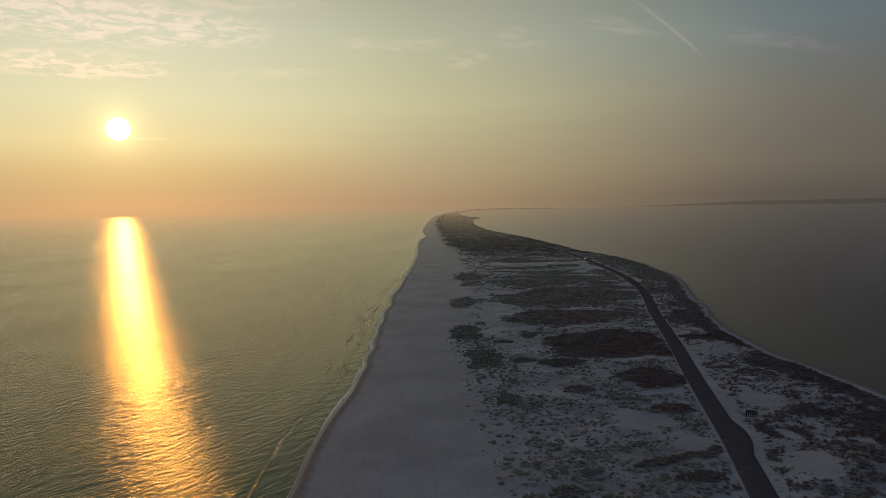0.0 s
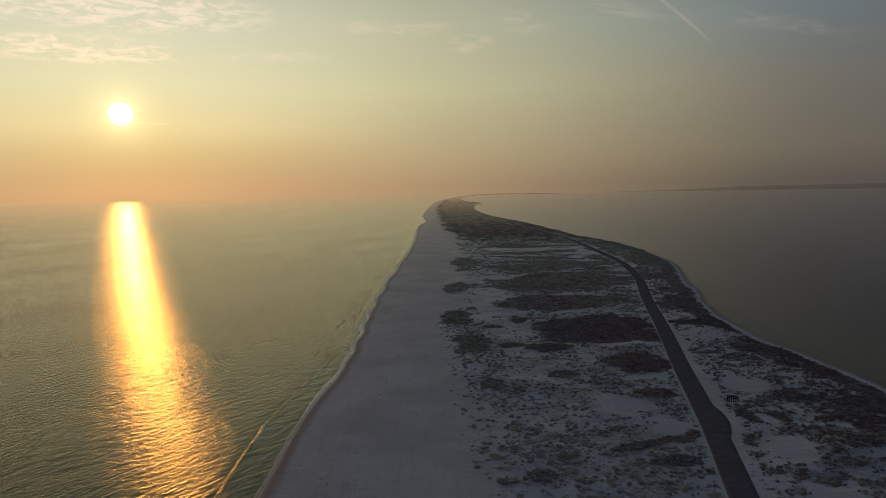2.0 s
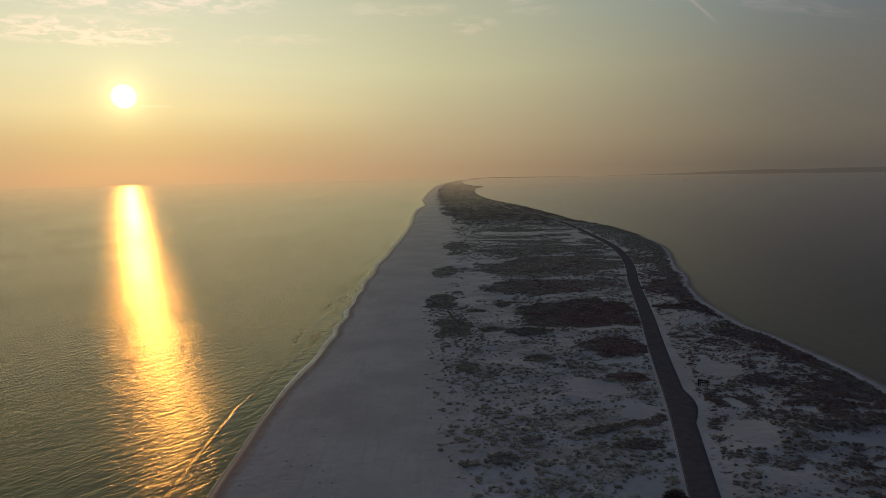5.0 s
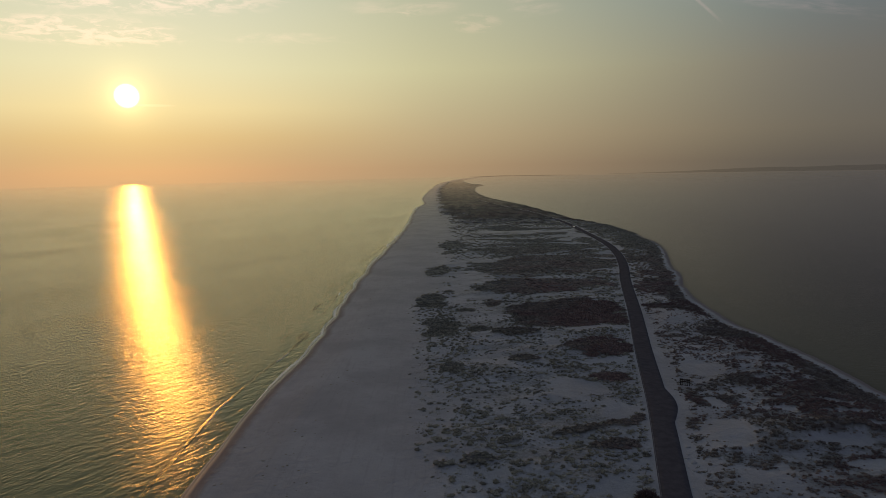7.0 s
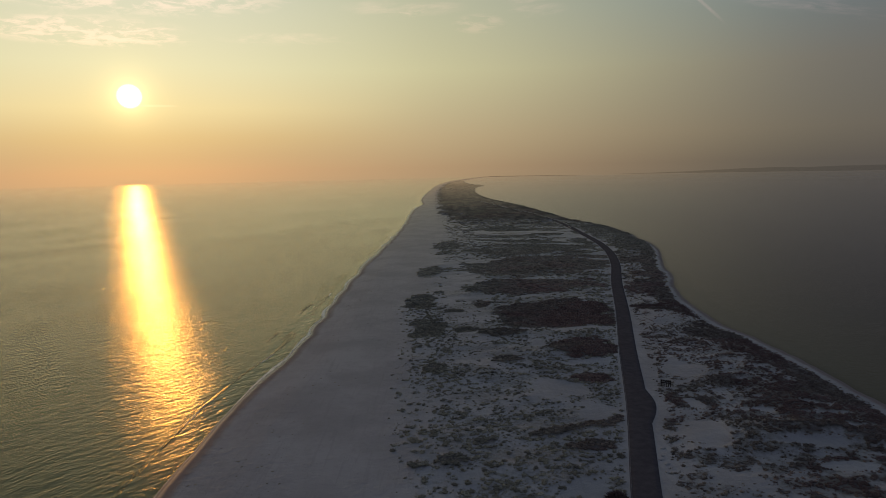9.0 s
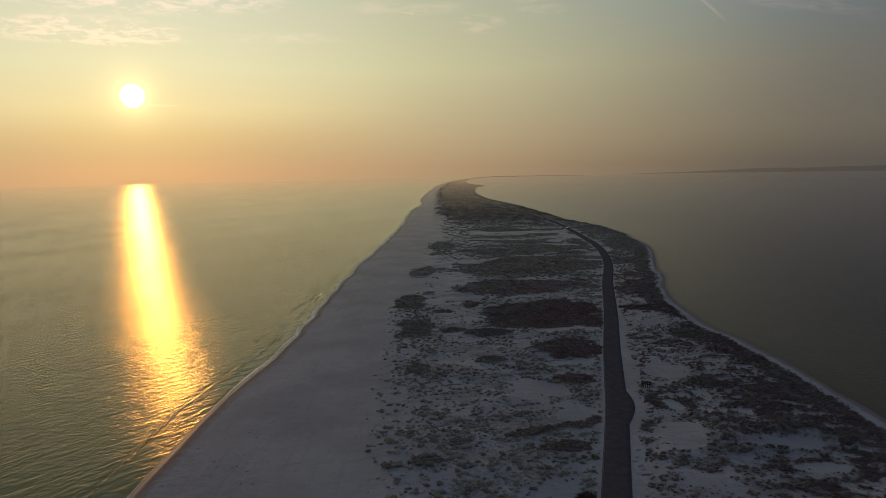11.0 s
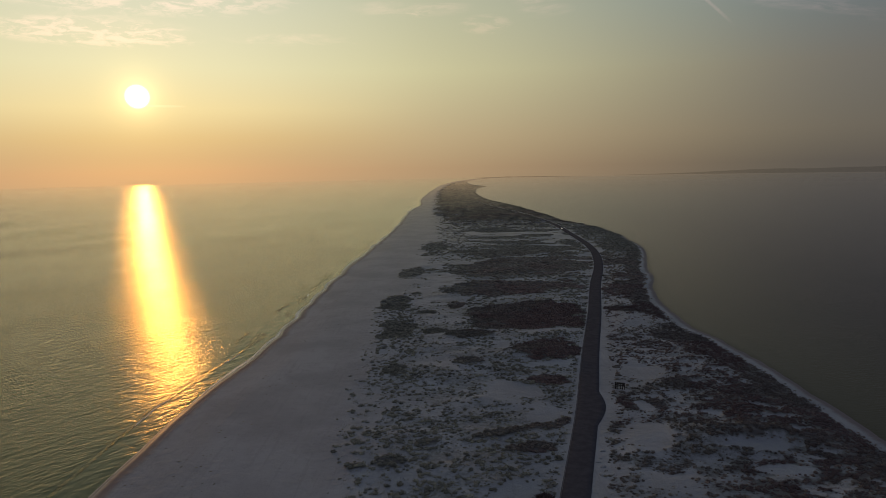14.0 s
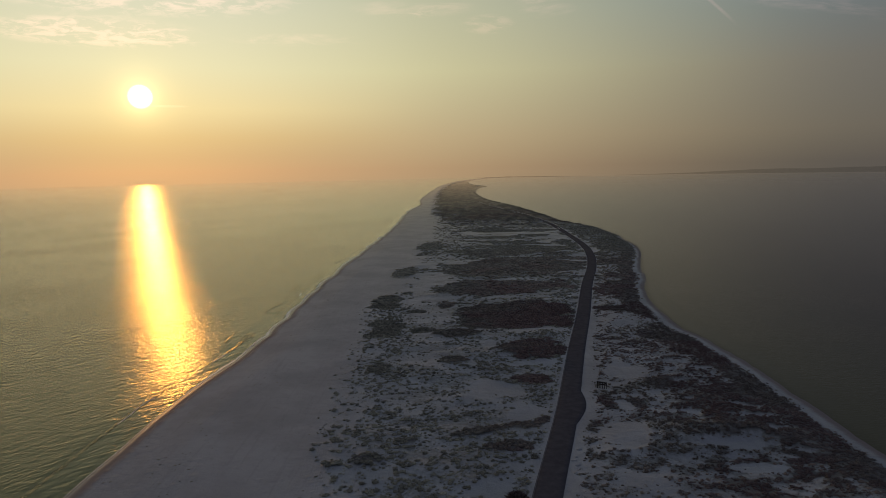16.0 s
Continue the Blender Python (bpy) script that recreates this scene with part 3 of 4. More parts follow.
def build_water():
    for name, sign, mat, far, label in (("sea_water", -1, SEA, 4900.0, "green rippled open sea, faded transparent far off as haze"),
                                        ("bay_water", 1, BAY, 4950.0, "calm dark grey-brown water of the sheltered bay, reflections dimmed")):
        ys = np.array(list(np.arange(-far + 20, -800, 300.0)) + [y for y in LAND_Y if y < far - 40] + [far - 20])
        inner = np.clip(ys, -800, 4800)
        edge = sea_line(inner) + shore_wobble(inner) if sign < 0 else bay_edge(inner)
        reach = np.maximum(np.sqrt(far**2 - ys**2) - sign * edge, 500)
        # columns under the spit, then out from the shore, closer together in the shallows
        under = np.array([1.5, 1.0, 0.5])
        near = np.array([0, 3, 6, 9, 13, 18, 25, 35, 50, 70, 95, 130, 180, 260.0])
        out = np.array([0.1, 0.17, 0.25, 0.35, 0.45, 0.55, 0.65, 0.75, 0.85, 0.93, 1.0])
        off = np.concatenate([-np.repeat(under[None], len(ys), 0), np.repeat(near[None], len(ys), 0),
                              260 + out[None] * (reach[:, None] - 260)], 1)
        x = edge[:, None] + sign * off
        y = np.repeat(ys[:, None], off.shape[1], 1)
        f = grid_faces(*off.shape)
        me = mesh_from(name, np.stack([x, y, x * 0], 2).reshape(-1, 3), f if sign > 0 else f[:, ::-1], mat, True)
        attribute(me, "shoal", step(off, 90 if sign < 0 else 130, 0) * step(y, 1800, 900))
        attribute(me, "calm", step(off, 16, 5))
        if sign < 0:
            attribute(me, "offshore", step(off, 90, 520))
        tagged(new(name, me), label, "water", kind="structure")


def build_road():
    ys = LAND_Y[(LAND_Y > -760) & (LAND_Y < 1400)]
    mid = road_line(ys)
    slant = np.sqrt(1 + np.gradient(mid, ys) ** 2)
    half = (3.35 - 0.5 * step(ys, 760, 1000)) * slant
    s = np.array([0, 0.02, 0.2, 0.5, 0.8, 0.98, 1.0])
    left, right = mid - half, mid + half + turnout(ys)
    x = left[:, None] + (right - left)[:, None] * s
    y = np.repeat(ys[:, None], 7, 1)
    z = 1.24 + 0.07 * (1 - (2 * s[None] - 1) ** 2) + 0 * y
    z[:, 0], z[:, -1] = 1.0, 1.0
    road = new("road", mesh_from("road", np.stack([x, y, z], 2).reshape(-1, 3), grid_faces(len(ys), 7), ASPHALT, True))
    tagged(road, "dark worn asphalt road with a small paved turnout", "road", kind="structure")
    near = ys < 760
    # pale strip on the asphalt stands for the sand edge left of it
    for side in (-1,):
        c = (mid + side * (half - 0.30 * slant))[near]
        w = (0.09 * slant)[near]
        y2 = ys[near]
        x2 = np.stack([c - w, c + w], 1)
        z2 = np.full_like(x2, 1.305)
        me = mesh_from("edge_line", np.stack([x2, np.stack([y2, y2], 1), z2], 2).reshape(-1, 3), grid_faces(len(y2), 2), LINE)
        line = new("edge_line", me)
        line.parent = road


def build_surf():
    """Foam at the water's edge and the low swell lines that roll in."""
    ys = LAND_Y[(LAND_Y > 112) & (LAND_Y < 1300)]
    shore = sea_line(ys) + shore_wobble(ys)
    wide = (0.30 + 0.7 * step(field(ys, ys * 0, 34, 34, 71), 0.3, 0.8)) * (0.12 + 1.2 * step(ys, 185, 250) + 1.4 * step(ys, 400, 1200))
    s = np.linspace(0, 1, 4)
    lap = 0.3 * np.sin(ys / 6.3) * field(ys, ys * 0, 30, 30, 72)
    x = (shore + 0.6 + lap)[:, None] - wide[:, None] * s * 1.6
    z = np.maximum(0.0, ground(x, np.repeat(ys[:, None], 4, 1))) + 0.035
    me = mesh_from("swash_foam", np.stack([x, np.repeat(ys[:, None], 4, 1), z], 2).reshape(-1, 3), grid_faces(len(ys), 4), FOAM, True)
    attribute(me, "edge", np.repeat(np.abs(2 * s - 1)[None], len(ys), 0))
    tagged(new("swash_foam", me), "thin white foam line along the wet sand edge", "foam", kind="stuff")
    for off, y0, y1, high, seed in ((8.0, 112, 290, 0.09, 81), (5.0, 330, 480, 0.14, 83), (5.5, 520, 640, 0.14, 84)):
        yy = np.arange(y0, y1, 1.5)
        c = sea_line(yy) + shore_wobble(yy) * 0.4 - off - 3.0 * (field(yy, yy * 0, 60, 60, seed) - 0.5) - 1.2 * (field(yy, yy * 0, 9, 9, seed + 9) - 0.5)
        amp = high * step(yy, y0, y0 + 30) * step(yy, y1, y1 - 40) * (0.1 + 1.2 * step(field(yy, yy * 0, 22, 22, seed + 3), 0.3, 0.65))
        s = np.array([-2.2, -1.2, -0.5, 0.0, 0.25, 0.5, 1.0])
        prof = np.array([-0.08, 0.25, 0.72, 1.0, 0.8, 0.25, -0.08])
        x = c[:, None] + s[None] * 0.55
        z = amp[:, None] * prof[None] + np.minimum(prof, 0)[None] * 0.3 + 0.004
        me = mesh_from("rolling_wave", np.stack([x, np.repeat(yy[:, None], 7, 1), z], 2).reshape(-1, 3), grid_faces(len(yy), 7), SEA, True)
        wave = tagged(new("rolling_wave", me), "low unbroken swell rolling in beside the beach", "wave", "swell lines", "structure")
        if seed in (81, 83):
            keep = amp > high * 1.08
            runs = np.flatnonzero(np.diff(np.concatenate([[0], keep.astype(int), [0]])))
            for a, b in zip(runs[::2], runs[1::2]):
                if b - a < 6:
                    continue
                q = slice(a, b)
                xx = c[q][:, None] + np.array([0.0, 0.18, 0.42])[None]
                zz = amp[q][:, None] * np.array([1.0, 0.8, 0.3])[None] + 0.05
                me = mesh_from("crest_foam", np.stack([xx, np.repeat(yy[q][:, None], 3, 1), zz], 2).reshape(-1, 3), grid_faces(b - a, 3), FOAM, True)
                attribute(me, "edge", np.repeat(np.array([[1.0, 0.3, 1.0]]), b - a, 0))
                new("crest_foam", me).parent = wave


def build_breakers():
    """Short steep wavelets in the shallows off the beach."""
    rnd = np.random.RandomState(41)
    verts, faces, n = [], [], 0
    for _ in range(30):
        y0 = 240 + 800 * rnd.uniform(0, 1) ** 1.3
        long, off = rnd.uniform(9, 22) * (1 + y0 / 900), rnd.uniform(2.5, 14.0)
        yy = np.linspace(y0, y0 + long, 14)
        c = sea_line(yy) + 0.6 * shore_wobble(yy) - off + rnd.uniform(-0.08, 0.08) * (yy - y0) - 0.6 * np.sin((yy - y0) / 4.1)
        h = rnd.uniform(0.08, 0.16) * np.sin(np.linspace(0.02, 3.12, 14))
        x = c[:, None] + np.array([-1.0, -0.35, 0.0, 0.2, 0.5]) * (1 + y0 / 1200)
        z = h[:, None] * np.array([-0.1, 0.6, 1.0, 0.7, -0.1]) + 0.003
        verts.append(np.stack([x, np.repeat(yy[:, None], 5, 1), z], 2).reshape(-1, 3))
        faces.append(grid_faces(14, 5) + n)
        n += 70
    me = mesh_from("wavelets", np.concatenate(verts), np.concatenate(faces), SEA, True)
    tagged(new("wavelets", me), "short steep wavelets in the green shallows", "waves", kind="stuff")


def build_slicks():
    """Pale lines of froth where currents meet on the open water."""
    for x0, y0, x1, y1, wide, seed in ((233, 1741, 475, 1472, 7.0, 1), (-560, 1000, -330, 1090, 5.0, 2), (-640, 1130, -420, 1190, 5.0, 3), (-320, 1640, -170, 1800, 10.0, 4), (-150, 520, -95, 560, 1.6, 5)):
        u = np.linspace(0, 1, 60)
        bend = (field(u * 10, u * 0, 3, 3, 200 + seed) - 0.5) * 0.06 * math.hypot(x1 - x0, y1 - y0)
        x, y = x0 + (x1 - x0) * u, y0 + (y1 - y0) * u + bend
        half = wide * np.sin(u * math.pi) ** 0.5 * (0.4 + 0.9 * field(u * 10, u * 0, 0.8, 0.8, 210 + seed))
        s = np.array([-1.0, -0.3, 0.3, 1.0])
        v = np.stack([np.repeat(x[:, None], 4, 1), y[:, None] + half[:, None] * s, np.full((60, 4), 0.03)], 2)
        me = mesh_from("froth_line", v.reshape(-1, 3), grid_faces(60, 4)[:, ::-1], FROTH, True)
        attribute(me, "edge", np.repeat(np.abs(s)[None], 60, 0))
        tagged(new("froth_line", me), "thin pale froth line drifting on the water", "froth", "froth lines", "stuff")


def build_far_shore():
    """Low wooded land on the horizon: the mainland across the bay, and the end of the spit that curves round to it."""
    for first, last, r, low, high, label in ((13.5, 75.0, 4750.0, 3.0, 34.0, "low dark wooded mainland shore, faded as haze"),
                                             (2.2, 11.4, 4500.0, 7.0, 4.0, "thin far end of the spit, faded as haze")):
        n = 200
        a = np.radians(np.linspace(first, last, n))
        rise = low + (high - low) * step(np.degrees(a), first + 0.5, min(last, first + 17))
        top = rise * step(np.degrees(a), first, first + 3) * step(np.degrees(a), last, last - 4) * (0.6 + 0.6 * field(a * 4000, a * 0, 260, 260, 91)) + 3 * (field(a * 4000, a * 0, 40, 40, 92) - 0.5)
        rows = [(r, 0 * a - 1), (r + 4, top * 0.6), (r + 30, top), (r + 90, top * 0.8), (r + 95, 0 * a - 1)]
        v = np.stack([np.stack([25 + q * np.sin(a), q * np.cos(a), h], 1) for q, h in rows], 0)
        me = mesh_from("far_shore", v.reshape(-1, 3), grid_faces(5, n)[:, ::-1], FAR, True)
        tagged(new("far_shore", me), label, "shore", kind="structure")


build_land()
build_water()
build_road()
build_surf()
build_breakers()
build_slicks()
build_far_shore()


# ---- plants ----
def clump_shapes(count, leaves, rings, seed, rough=0.25, seg=7):
    """Low wind-clipped scrub: a rounded dome of foliage with leaf sprays that break its outline."""
    rnd = np.random.RandomState(seed)
    shapes = []
    for _ in range(count):
        verts, faces = [], []
        stretch = rnd.uniform(0.95, 1.6)
        for r in range(rings):
            lift = r / rings
            rad = math.sqrt(max(1 - lift**2, 0.02)) * 0.74
            for s in range(seg):
                a = 2 * math.pi * (s + 0.5 * (r % 2)) / seg
                q = rad * rnd.uniform(1.0 - rough, 1.0 + rough * 0.5)
                verts.append((q * math.cos(a) * stretch, q * math.sin(a), (lift * 0.95 - 0.12) * rnd.uniform(0.85, 1.1)))
        verts.append((rnd.uniform(-0.2, 0.2), rnd.uniform(-0.2, 0.2), rnd.uniform(0.8, 0.98)))
        for r in range(rings - 1):
            for s in range(seg):
                a, b = r * seg + s, r * seg + (s + 1) % seg
                faces += [(a, b, b + seg), (a, b + seg, a + seg)]
        for s in range(seg):
            faces.append(((rings - 1) * seg + s, (rings - 1) * seg + (s + 1) % seg, rings * seg))
        for _ in range(leaves):
            a, e = rnd.uniform(0, 2 * math.pi), math.asin(rnd.uniform(0.0, 1.0))
            d = np.array([math.cos(a) * math.cos(e) * stretch, math.sin(a) * math.cos(e), math.sin(e)])
            base = d * rnd.uniform(0.6, 0.9)
            tip = d * rnd.uniform(0.95, 1.15) + np.array([rnd.uniform(-0.12, 0.12), rnd.uniform(-0.12, 0.12), rnd.uniform(0, 0.2)])
            side = np.cross(d, rnd.normal(size=3))
            side = side / (np.linalg.norm(side) + 1e-6) * rnd.uniform(0.05, 0.12)
            n = len(verts)
            verts += [tuple(base - side), tuple(base + side), tuple(tip)]
            faces.append((n, n + 1, n + 2))
        shapes.append((np.array(verts), np.array(faces)))
    return shapes


def tuft_shapes(count, blades, seed):
    """Loose grass tuft: thin blades that lean out from the root and away from the wind."""
    rnd = np.random.RandomState(seed)
    shapes = []
    for _ in range(count):
        verts, faces = [], []
        for _ in range(blades):
            a, out = rnd.uniform(0, 2 * math.pi), rnd.uniform(0.35, 1.15)
            root = np.array([rnd.normal(0, 0.35), rnd.normal(0, 0.22), -0.05])
            tip = root + np.array([out * math.cos(a) + 0.25, 0.7 * out * math.sin(a), rnd.uniform(0.25, 0.95)])
            side = np.array([-math.sin(a), math.cos(a), 0]) * rnd.uniform(0.03, 0.08)
            n = len(verts)
            verts += [tuple(root - side), tuple(root + side), tuple(tip)]
            faces.append((n, n + 1, n + 2))
        shapes.append((np.array(verts), np.array(faces)))
    return shapes


TUFT_SHAPES = tuft_shapes(8, 16, 8)
NEAR_SHAPES = clump_shapes(14, 38, 2, 5, 0.3)
MID_SHAPES = clump_shapes(8, 12, 2, 6)
FAR_SHAPES = clump_shapes(6, 6, 2, 7)


def plant_cover(name, shapes, spots, label):
    """One mesh of many clumps. spots: x, y, radius, height, tone."""
    rnd = np.random.RandomState(11)
    vs, fs, ts, rs, n = [], [], [], [], 0
    x, y, rad, high, tone = spots
    z = ground(x, y)
    rust = step(x - plant_line(y), 30, 60) * np.maximum(step(cover(x, y), 0.45, 0.85), 0.8 * step(x - road_line(y), 2, 10)) * (0.45 + 0.55 * step(field(x, y, 22, 15, 77), 0.35, 0.6)) * step(y, 620, 360)
    pick, turn = rnd.randint(0, len(shapes), len(x)), rnd.normal(0.15, 0.45, len(x)) + math.pi * rnd.randint(0, 2, len(x))
    for kind, (v, f) in enumerate(shapes):
        at = np.flatnonzero(pick == kind)
        if not len(at):
            continue
        c, s = np.cos(turn[at])[:, None], np.sin(turn[at])[:, None]
        px = (v[None, :, 0] * c - v[None, :, 1] * s) * rad[at][:, None] + x[at][:, None]
        py = (v[None, :, 0] * s + v[None, :, 1] * c) * rad[at][:, None] + y[at][:, None]
        pz = v[None, :, 2] * high[at][:, None] + z[at][:, None]
        vs.append(np.stack([px, py, pz], 2).reshape(-1, 3))
        fs.append((f[None] + (np.arange(len(at)) * len(v))[:, None, None]).reshape(-1, 3) + n)
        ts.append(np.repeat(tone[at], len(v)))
        rs.append(np.repeat(rust[at], len(v)))
        n += len(at) * len(v)
    me = mesh_from(name, np.concatenate(vs), np.concatenate(fs), LEAF)
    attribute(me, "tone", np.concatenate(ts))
    attribute(me, "rust", np.concatenate(rs))
    return tagged(new(name, me), label, "dune plants", kind="stuff")


def sow(n, y0, y1, seed, power, lo=0.02, clear=5.0):
    """Random spots, thicker where the cover is."""
    rnd = np.random.RandomState(seed)
    y = rnd.uniform(y0, y1, n)
    sea, bay = sea_line(y), bay_line(y)
    x = sea + (bay - sea) * rnd.uniform(0, 1, n)
    c = cover(x, y)
    keep = (rnd.uniform(0, 1, n) < c**power) & (c > lo) & ((x - road_line(y) > clear) | (road_line(y) - x > 4.3 - 0.3 * step(y, 215, 260) - 0.7 * step(y, 600, 760)))
    return x[keep], y[keep], c[keep], rnd


def sized(x, y, c, rnd, r0, r1, h0, h1):
    k = rnd.uniform(0, 1, len(x)) ** 1.6
    rad = (r0 + (r1 - r0) * k) * (0.75 + 0.5 * c) * (1 - 0.22 * step(x - road_line(y), 4, 14) * step(y, 420, 340))
    rad = rad * (1 + 0.4 * step(x - plant_line(y), 32, 14) * step(y, 420, 330) * step(c, 0.9, 0.6))
    high = rad * rnd.uniform(h0, h1, len(x))
    grassy = (0.5 + 0.4 * step(x - plant_line(y), 45, 5)) * step(road_line(y) - x, 2, 10)
    high = high * (1 - 0.3 * step(c, 0.6, 0.95))
    # tone also grows paler with distance, haze put into the leaf colour
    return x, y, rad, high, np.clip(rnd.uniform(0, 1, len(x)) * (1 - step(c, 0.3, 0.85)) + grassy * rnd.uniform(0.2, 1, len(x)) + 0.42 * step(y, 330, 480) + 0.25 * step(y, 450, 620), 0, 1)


x, y, c, rnd = sow(84000, 112, 345, 101, 1.15)
near = sized(x, y, c, rnd, 0.26, 1.0, 0.45, 0.75)
closest = np.argsort(near[1] + 0.25 * np.abs(near[0] - 40) - 12 * near[2])[:260]
rest = np.ones(len(x), bool)
rest[closest] = False
plant_cover("dune_scrub", NEAR_SHAPES, tuple(q[rest] for q in near), "dark olive scrub and grass clumps on white sand")
# grass between the shrubs, thin enough to let the sand show
tx, ty, tc, rnd = sow(36000, 112, 345, 107, 0.8, 0.05)
open_sand = tc < 0.75
plant_cover("dune_grass", TUFT_SHAPES, tuple(q[open_sand] for q in sized(tx, ty, tc, rnd, 0.45, 1.1, 0.4, 0.7)), "thin bleached dune grass tufts on white sand")
x, y, c, rnd = sow(42000, 345, 795, 102, 1.0, 0.1, 3.9)
plant_cover("dune_scrub", MID_SHAPES, sized(x, y, c, rnd, 0.6, 1.7, 0.35, 0.6), "dark scrub thickets between sand streaks, paled for haze")

x, y, c, rnd = sow(11000, 780, 1300, 103, 0.9, 0.1, 3.3)
thinner = rnd.uniform(0, 1, len(x)) > step(y, 860, 1290)
plant_cover("dune_scrub", FAR_SHAPES, tuple(q[thinner] for q in sized(x, y, c, rnd, 1.3, 3.2, 0.28, 0.45)), "distant dark scrub covering the spit, paled for haze")

shrub_meshes = []
for v, f in NEAR_SHAPES:
    me = mesh_from("dune_shrub", v, f, LEAF)
    attribute(me, "tone", np.full(len(v), 0.25))
    attribute(me, "rust", np.full(len(v), 0.1))
    shrub_meshes.append(me)
for n, i in enumerate(closest):
    ob = new("dune_shrub", shrub_meshes[n % len(shrub_meshes)])
    px, py, r, h = near[0][i], near[1][i], near[2][i], near[3][i]
    ob.matrix_world = pose(px, py, float(ground(np.array([px]), np.array([py]))[0]), 0, 0, n * 77) @ Matrix.Diagonal((r, r, h, 1))
    tagged(ob, "low dark wind-clipped shrub rooted in white sand", "shrub", "dune shrubs")


def roadside_bush(x, y, r, h, seed):
    """A larger round bush that stands alone near the road."""
    v, f = clump_shapes(1, 520, 4, seed, 0.18, 12)[0]
    me = mesh_from("roadside_bush", v, f, LEAF)
    attribute(me, "tone", np.full(len(v), 0.0))
    attribute(me, "rust", np.full(len(v), 0.9))
    ob = new("roadside_bush", me)
    ob.matrix_world = pose(x, y, float(ground(np.array([x]), np.array([y]))[0]), 0, 0, 30) @ Matrix.Diagonal((r, r, h, 1))
    tagged(ob, "dark rust-brown rounded bush standing alone in pale sand", "bush")


roadside_bush(66.6, 134.2, 2.7, 1.8, 9)


# ---- small things ----
def box_bm(bm, x0, x1, y0, y1, z0, z1, bevel=0.0):
    made = bmesh.ops.create_cube(bm, size=1.0)["verts"]
    bmesh.ops.scale(bm, verts=made, vec=(x1 - x0, y1 - y0, z1 - z0))
    bmesh.ops.translate(bm, verts=made, vec=((x0 + x1) / 2, (y0 + y1) / 2, (z0 + z1) / 2))
    if bevel:
        edges = list({e for v in made for e in v.link_edges})
        bmesh.ops.bevel(bm, geom=edges, offset=bevel, segments=1, affect="EDGES")


def part(name, bm, mat, parent, label=""):
    me = bpy.data.meshes.new(name)
    bm.to_mesh(me)
    bm.free()
    me.materials.append(mat)
    ob = new(name, me)
    ob.parent = parent
    return tagged(ob, label)


def height_at(x, y):
    return float(ground(np.array([float(x)]), np.array([float(y)]))[0])


def roadside_board(x, y, turn):
    """A low timber notice board: a row of posts with two broad planks across their tops and a capping rail."""
    base = tagged(new("notice_board"), "weathered dark timber notice board on posts in sand", "sign")
    for i in range(6):
        px = -1.4 + 0.56 * i
        bm = bmesh.new()
        box_bm(bm, px - 0.11, px + 0.11, -0.08, 0.08, -0.5, 2.12, 0.012)
        part("post", bm, WOOD, base)
    for z0, z1 in ((1.16, 1.52), (1.68, 2.05)):
        bm = bmesh.new()
        box_bm(bm, -1.6, 1.6, -0.14, -0.083, z0, z1, 0.01)
        part("plank", bm, WOOD, base)
    bm = bmesh.new()
    box_bm(bm, -1.65, 1.65, -0.20, 0.14, 2.123, 2.19, 0.015)
    part("capping_rail", bm, WOOD, base)
    base.matrix_world = pose(x, y, height_at(x, y), 0, 0, turn)


def marker_post(x, y):
    """A thin timber post with a pointed top."""
    bm = bmesh.new()
    box_bm(bm, -0.07, 0.07, -0.07, 0.07, -0.4, 1.25, 0.012)
    bmesh.ops.create_cone(bm, cap_ends=True, segments=4, radius1=0.095, radius2=0.01, depth=0.14,
                          matrix=pose(0, 0, 1.32, 0, 0, 45))
    me = bpy.data.meshes.new("marker_post")
    bm.to_mesh(me)
    bm.free()
    me.materials.append(WOOD)
    ob = new("marker_post", me)
    ob.matrix_world = pose(x, y, height_at(x, y))
    tagged(ob, "thin dark timber marker post beside the notice board", "post")


PAINT = make_plain("pale_car_paint", (0.62, 0.62, 0.62), (0.70, 0.70, 0.69), 1.0, 0.35, 0.0)
GLASS = make_plain("dark_car_glass", (0.015, 0.016, 0.018), (0.02, 0.02, 0.022), 1.0, 0.1, 0.0)
RUBBER = make_plain("tyre_rubber", (0.02, 0.02, 0.02), (0.03, 0.03, 0.03), 4.0, 0.9, 0.0)
RIM = make_plain("wheel_rim", (0.35, 0.35, 0.36), (0.45, 0.45, 0.46), 3.0, 0.4, 0.0, 0.8)
LAMP = bpy.data.materials.new("lit_headlight")
LAMP.use_nodes = True
LAMP.node_tree.nodes["Principled BSDF"].inputs["Emission Color"].default_value = (1.0, 0.9, 0.75, 1)
LAMP.node_tree.nodes["Principled BSDF"].inputs["Emission Strength"].default_value = 3.0


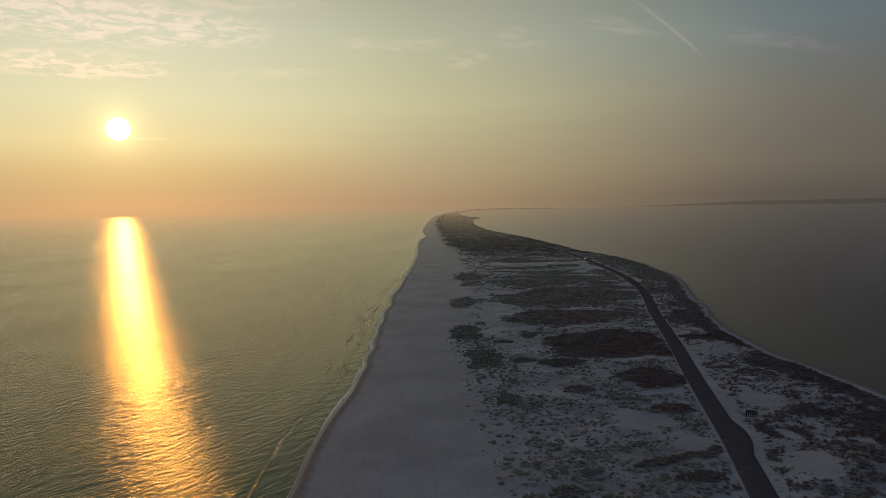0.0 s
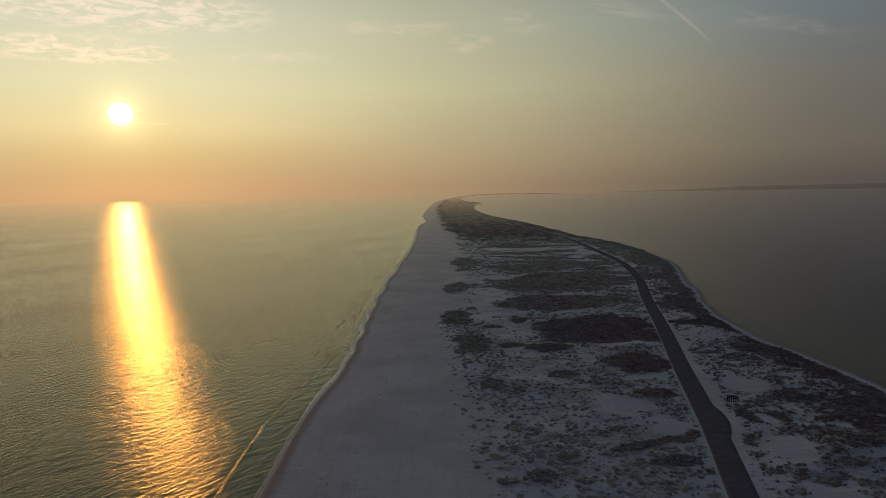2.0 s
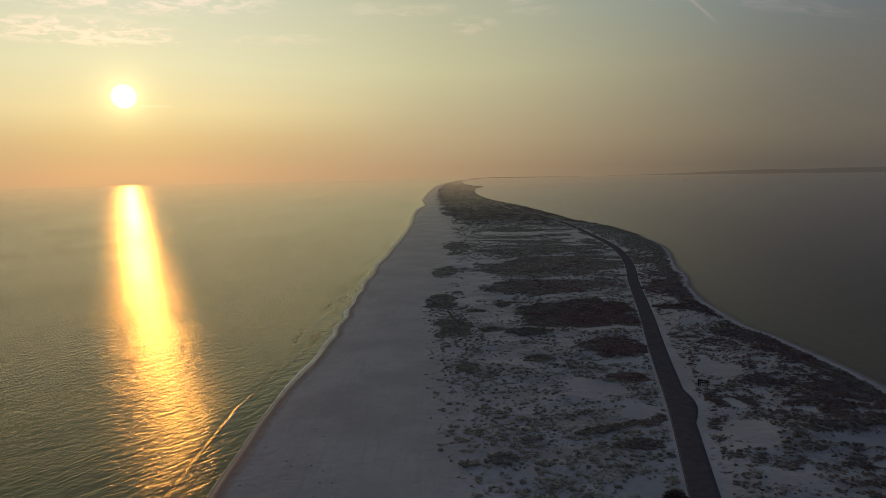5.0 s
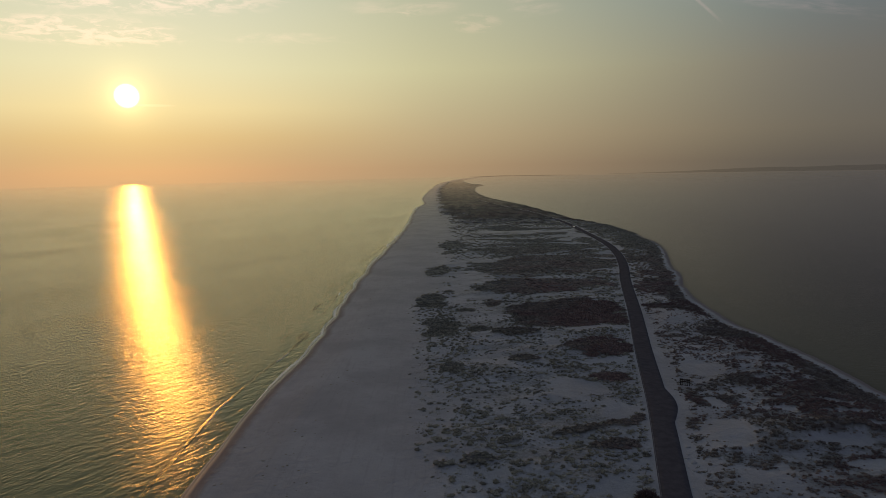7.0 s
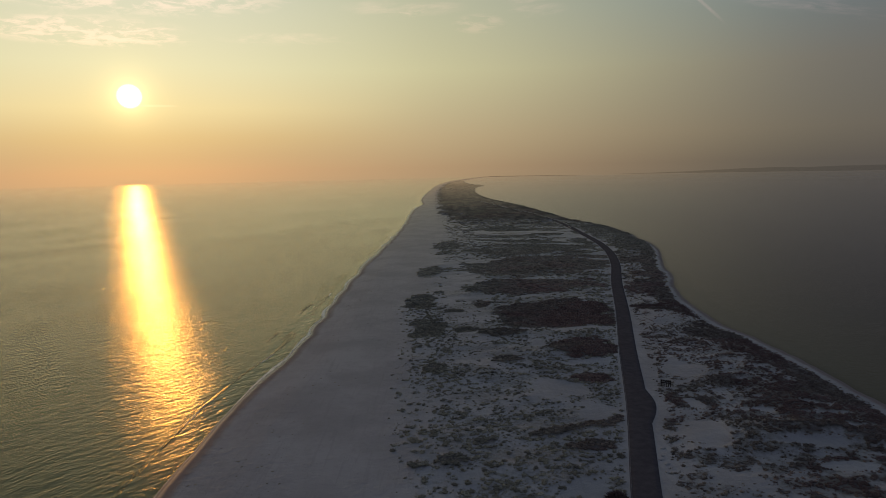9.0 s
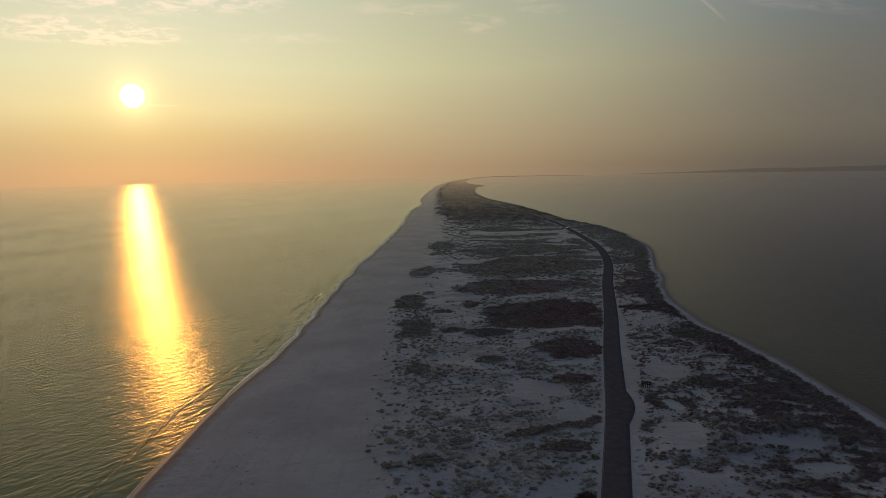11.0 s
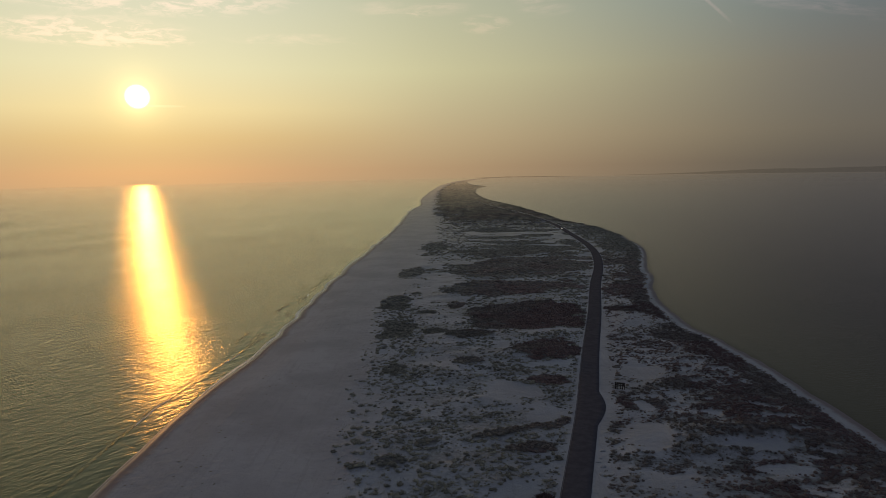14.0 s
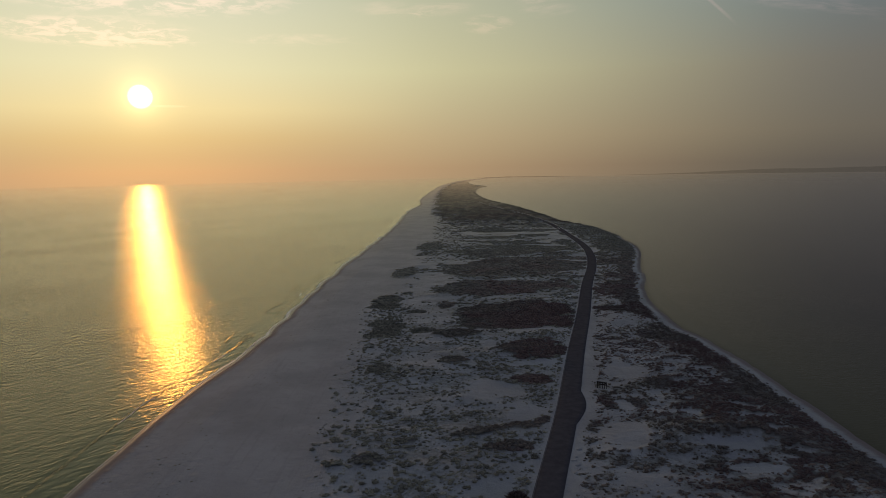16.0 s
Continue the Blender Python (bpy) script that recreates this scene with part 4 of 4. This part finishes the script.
def car():
    """A pale estate car facing -y, headlights lit."""
    base = tagged(new("car"), "pale car with lit headlights on the asphalt road", "car", "cars on the road")
    bm = bmesh.new()
    box_bm(bm, -0.88, 0.88, -2.2, 2.2, 0.32, 0.92, 0.12)
    part("body", bm, PAINT, base)
    bm = bmesh.new()
    box_bm(bm, -0.74, 0.74, -0.9, 1.9, 0.90, 1.38, 0.16)
    part("window_band", bm, GLASS, base, "dark tinted glass")
    bm = bmesh.new()
    box_bm(bm, -0.70, 0.70, -0.55, 1.75, 1.36, 1.47, 0.05)
    part("roof", bm, PAINT, base)
    for sx in (-1, 1):
        for sy in (-1.35, 1.35):
            turn = Matrix.Translation((sx * 0.80, sy, 0.33)) @ Matrix.Rotation(radians(90), 4, "Y")
            bm = bmesh.new()
            bmesh.ops.create_cone(bm, cap_ends=True, segments=16, radius1=0.33, radius2=0.33, depth=0.22, matrix=turn)
            wheel = part("wheel", bm, RUBBER, base)
            bm = bmesh.new()
            bmesh.ops.create_cone(bm, cap_ends=True, segments=12, radius1=0.2, radius2=0.2, depth=0.25, matrix=turn)
            part("rim", bm, RIM, wheel, "dull alloy rim")
        bm = bmesh.new()
        box_bm(bm, sx * 0.62 - 0.16, sx * 0.62 + 0.16, -2.24, -2.14, 0.58, 0.76, 0.03)
        part("headlight", bm, LAMP, base, "glowing white headlight")
    return base


def park(ob, y, side):
    x = float(road_line(np.array([y]))[0]) + side * 1.7
    ahead = float(road_line(np.array([y + 4.0]))[0]) - float(road_line(np.array([y - 4.0]))[0])
    return pose(x, y, 1.30, 0, 0, -math.degrees(math.atan2(ahead, 8.0)))


roadside_board(99.9, 207.0, -27)
marker_post(101.6, 208.9)
first_car = car()
CAR_SPOTS = [(758.0, -1), (1018.0, -1), (1352.0, -1)]
first_car.matrix_world = park(first_car, *CAR_SPOTS[0])
for y, side in CAR_SPOTS[1:]:
    copy_thing(first_car, park(first_car, y, side))


def build_wrack():
    """Dried seaweed, shells and footprints' crumbs strewn over the upper beach."""
    rnd = np.random.RandomState(77)
    n = 700
    y = 118 + rnd.uniform(0, 1, n) ** 1.6 * 420
    x = sea_line(y) + 9 + 26 * rnd.beta(2.2, 3.0, n) + 3 * np.sin(y / 31)
    keep = (field(x, y, 12, 18, 95) > 0.5) & (x < plant_line(y) - 2)
    x, y = x[keep], y[keep]
    r = 0.09 + 0.4 * rnd.uniform(0, 1, len(x)) ** 3
    plant_cover("beach_wrack", FAR_SHAPES, (x, y, r, r * rnd.uniform(0.25, 0.5, len(x)), rnd.uniform(0.5, 1, len(x))),
                "dark dry seaweed and driftwood crumbs on the beach")["category"] = "wrack"


build_wrack()


def sand_heap(x, y, r, h, turn):
    bm = bmesh.new()
    bmesh.ops.create_icosphere(bm, subdivisions=2, radius=1.0)
    for v in bm.verts:
        k = 1 + 0.25 * noise.noise(v.co * 1.7 + Vector((x, y, 0)))
        v.co = Vector((v.co.x * r * 1.5 * k, v.co.y * r * k, max(v.co.z, -0.3) * h * k))
    me = bpy.data.meshes.new("sand_heap")
    bm.to_mesh(me)
    bm.free()
    me.polygons.foreach_set("use_smooth", np.full(len(me.polygons), True))
    me.materials.append(SAND)
    ob = tagged(new("sand_heap", me), "small pale heap of sand beside the road", "sand", "sand heaps by the road")
    ob.matrix_world = pose(x, y, height_at(x, y) - 0.03, 0, 0, turn)


for x, y, r, h, turn in ((84.4, 160.4, 0.55, 0.35, 20), (82.9, 156.1, 0.45, 0.28, 70), (81.9, 154.0, 0.5, 0.3, 0), (82.6, 151.5, 0.6, 0.38, 40), (81.3, 147.2, 0.5, 0.3, 110)):
    sand_heap(x, y, r, h, turn)
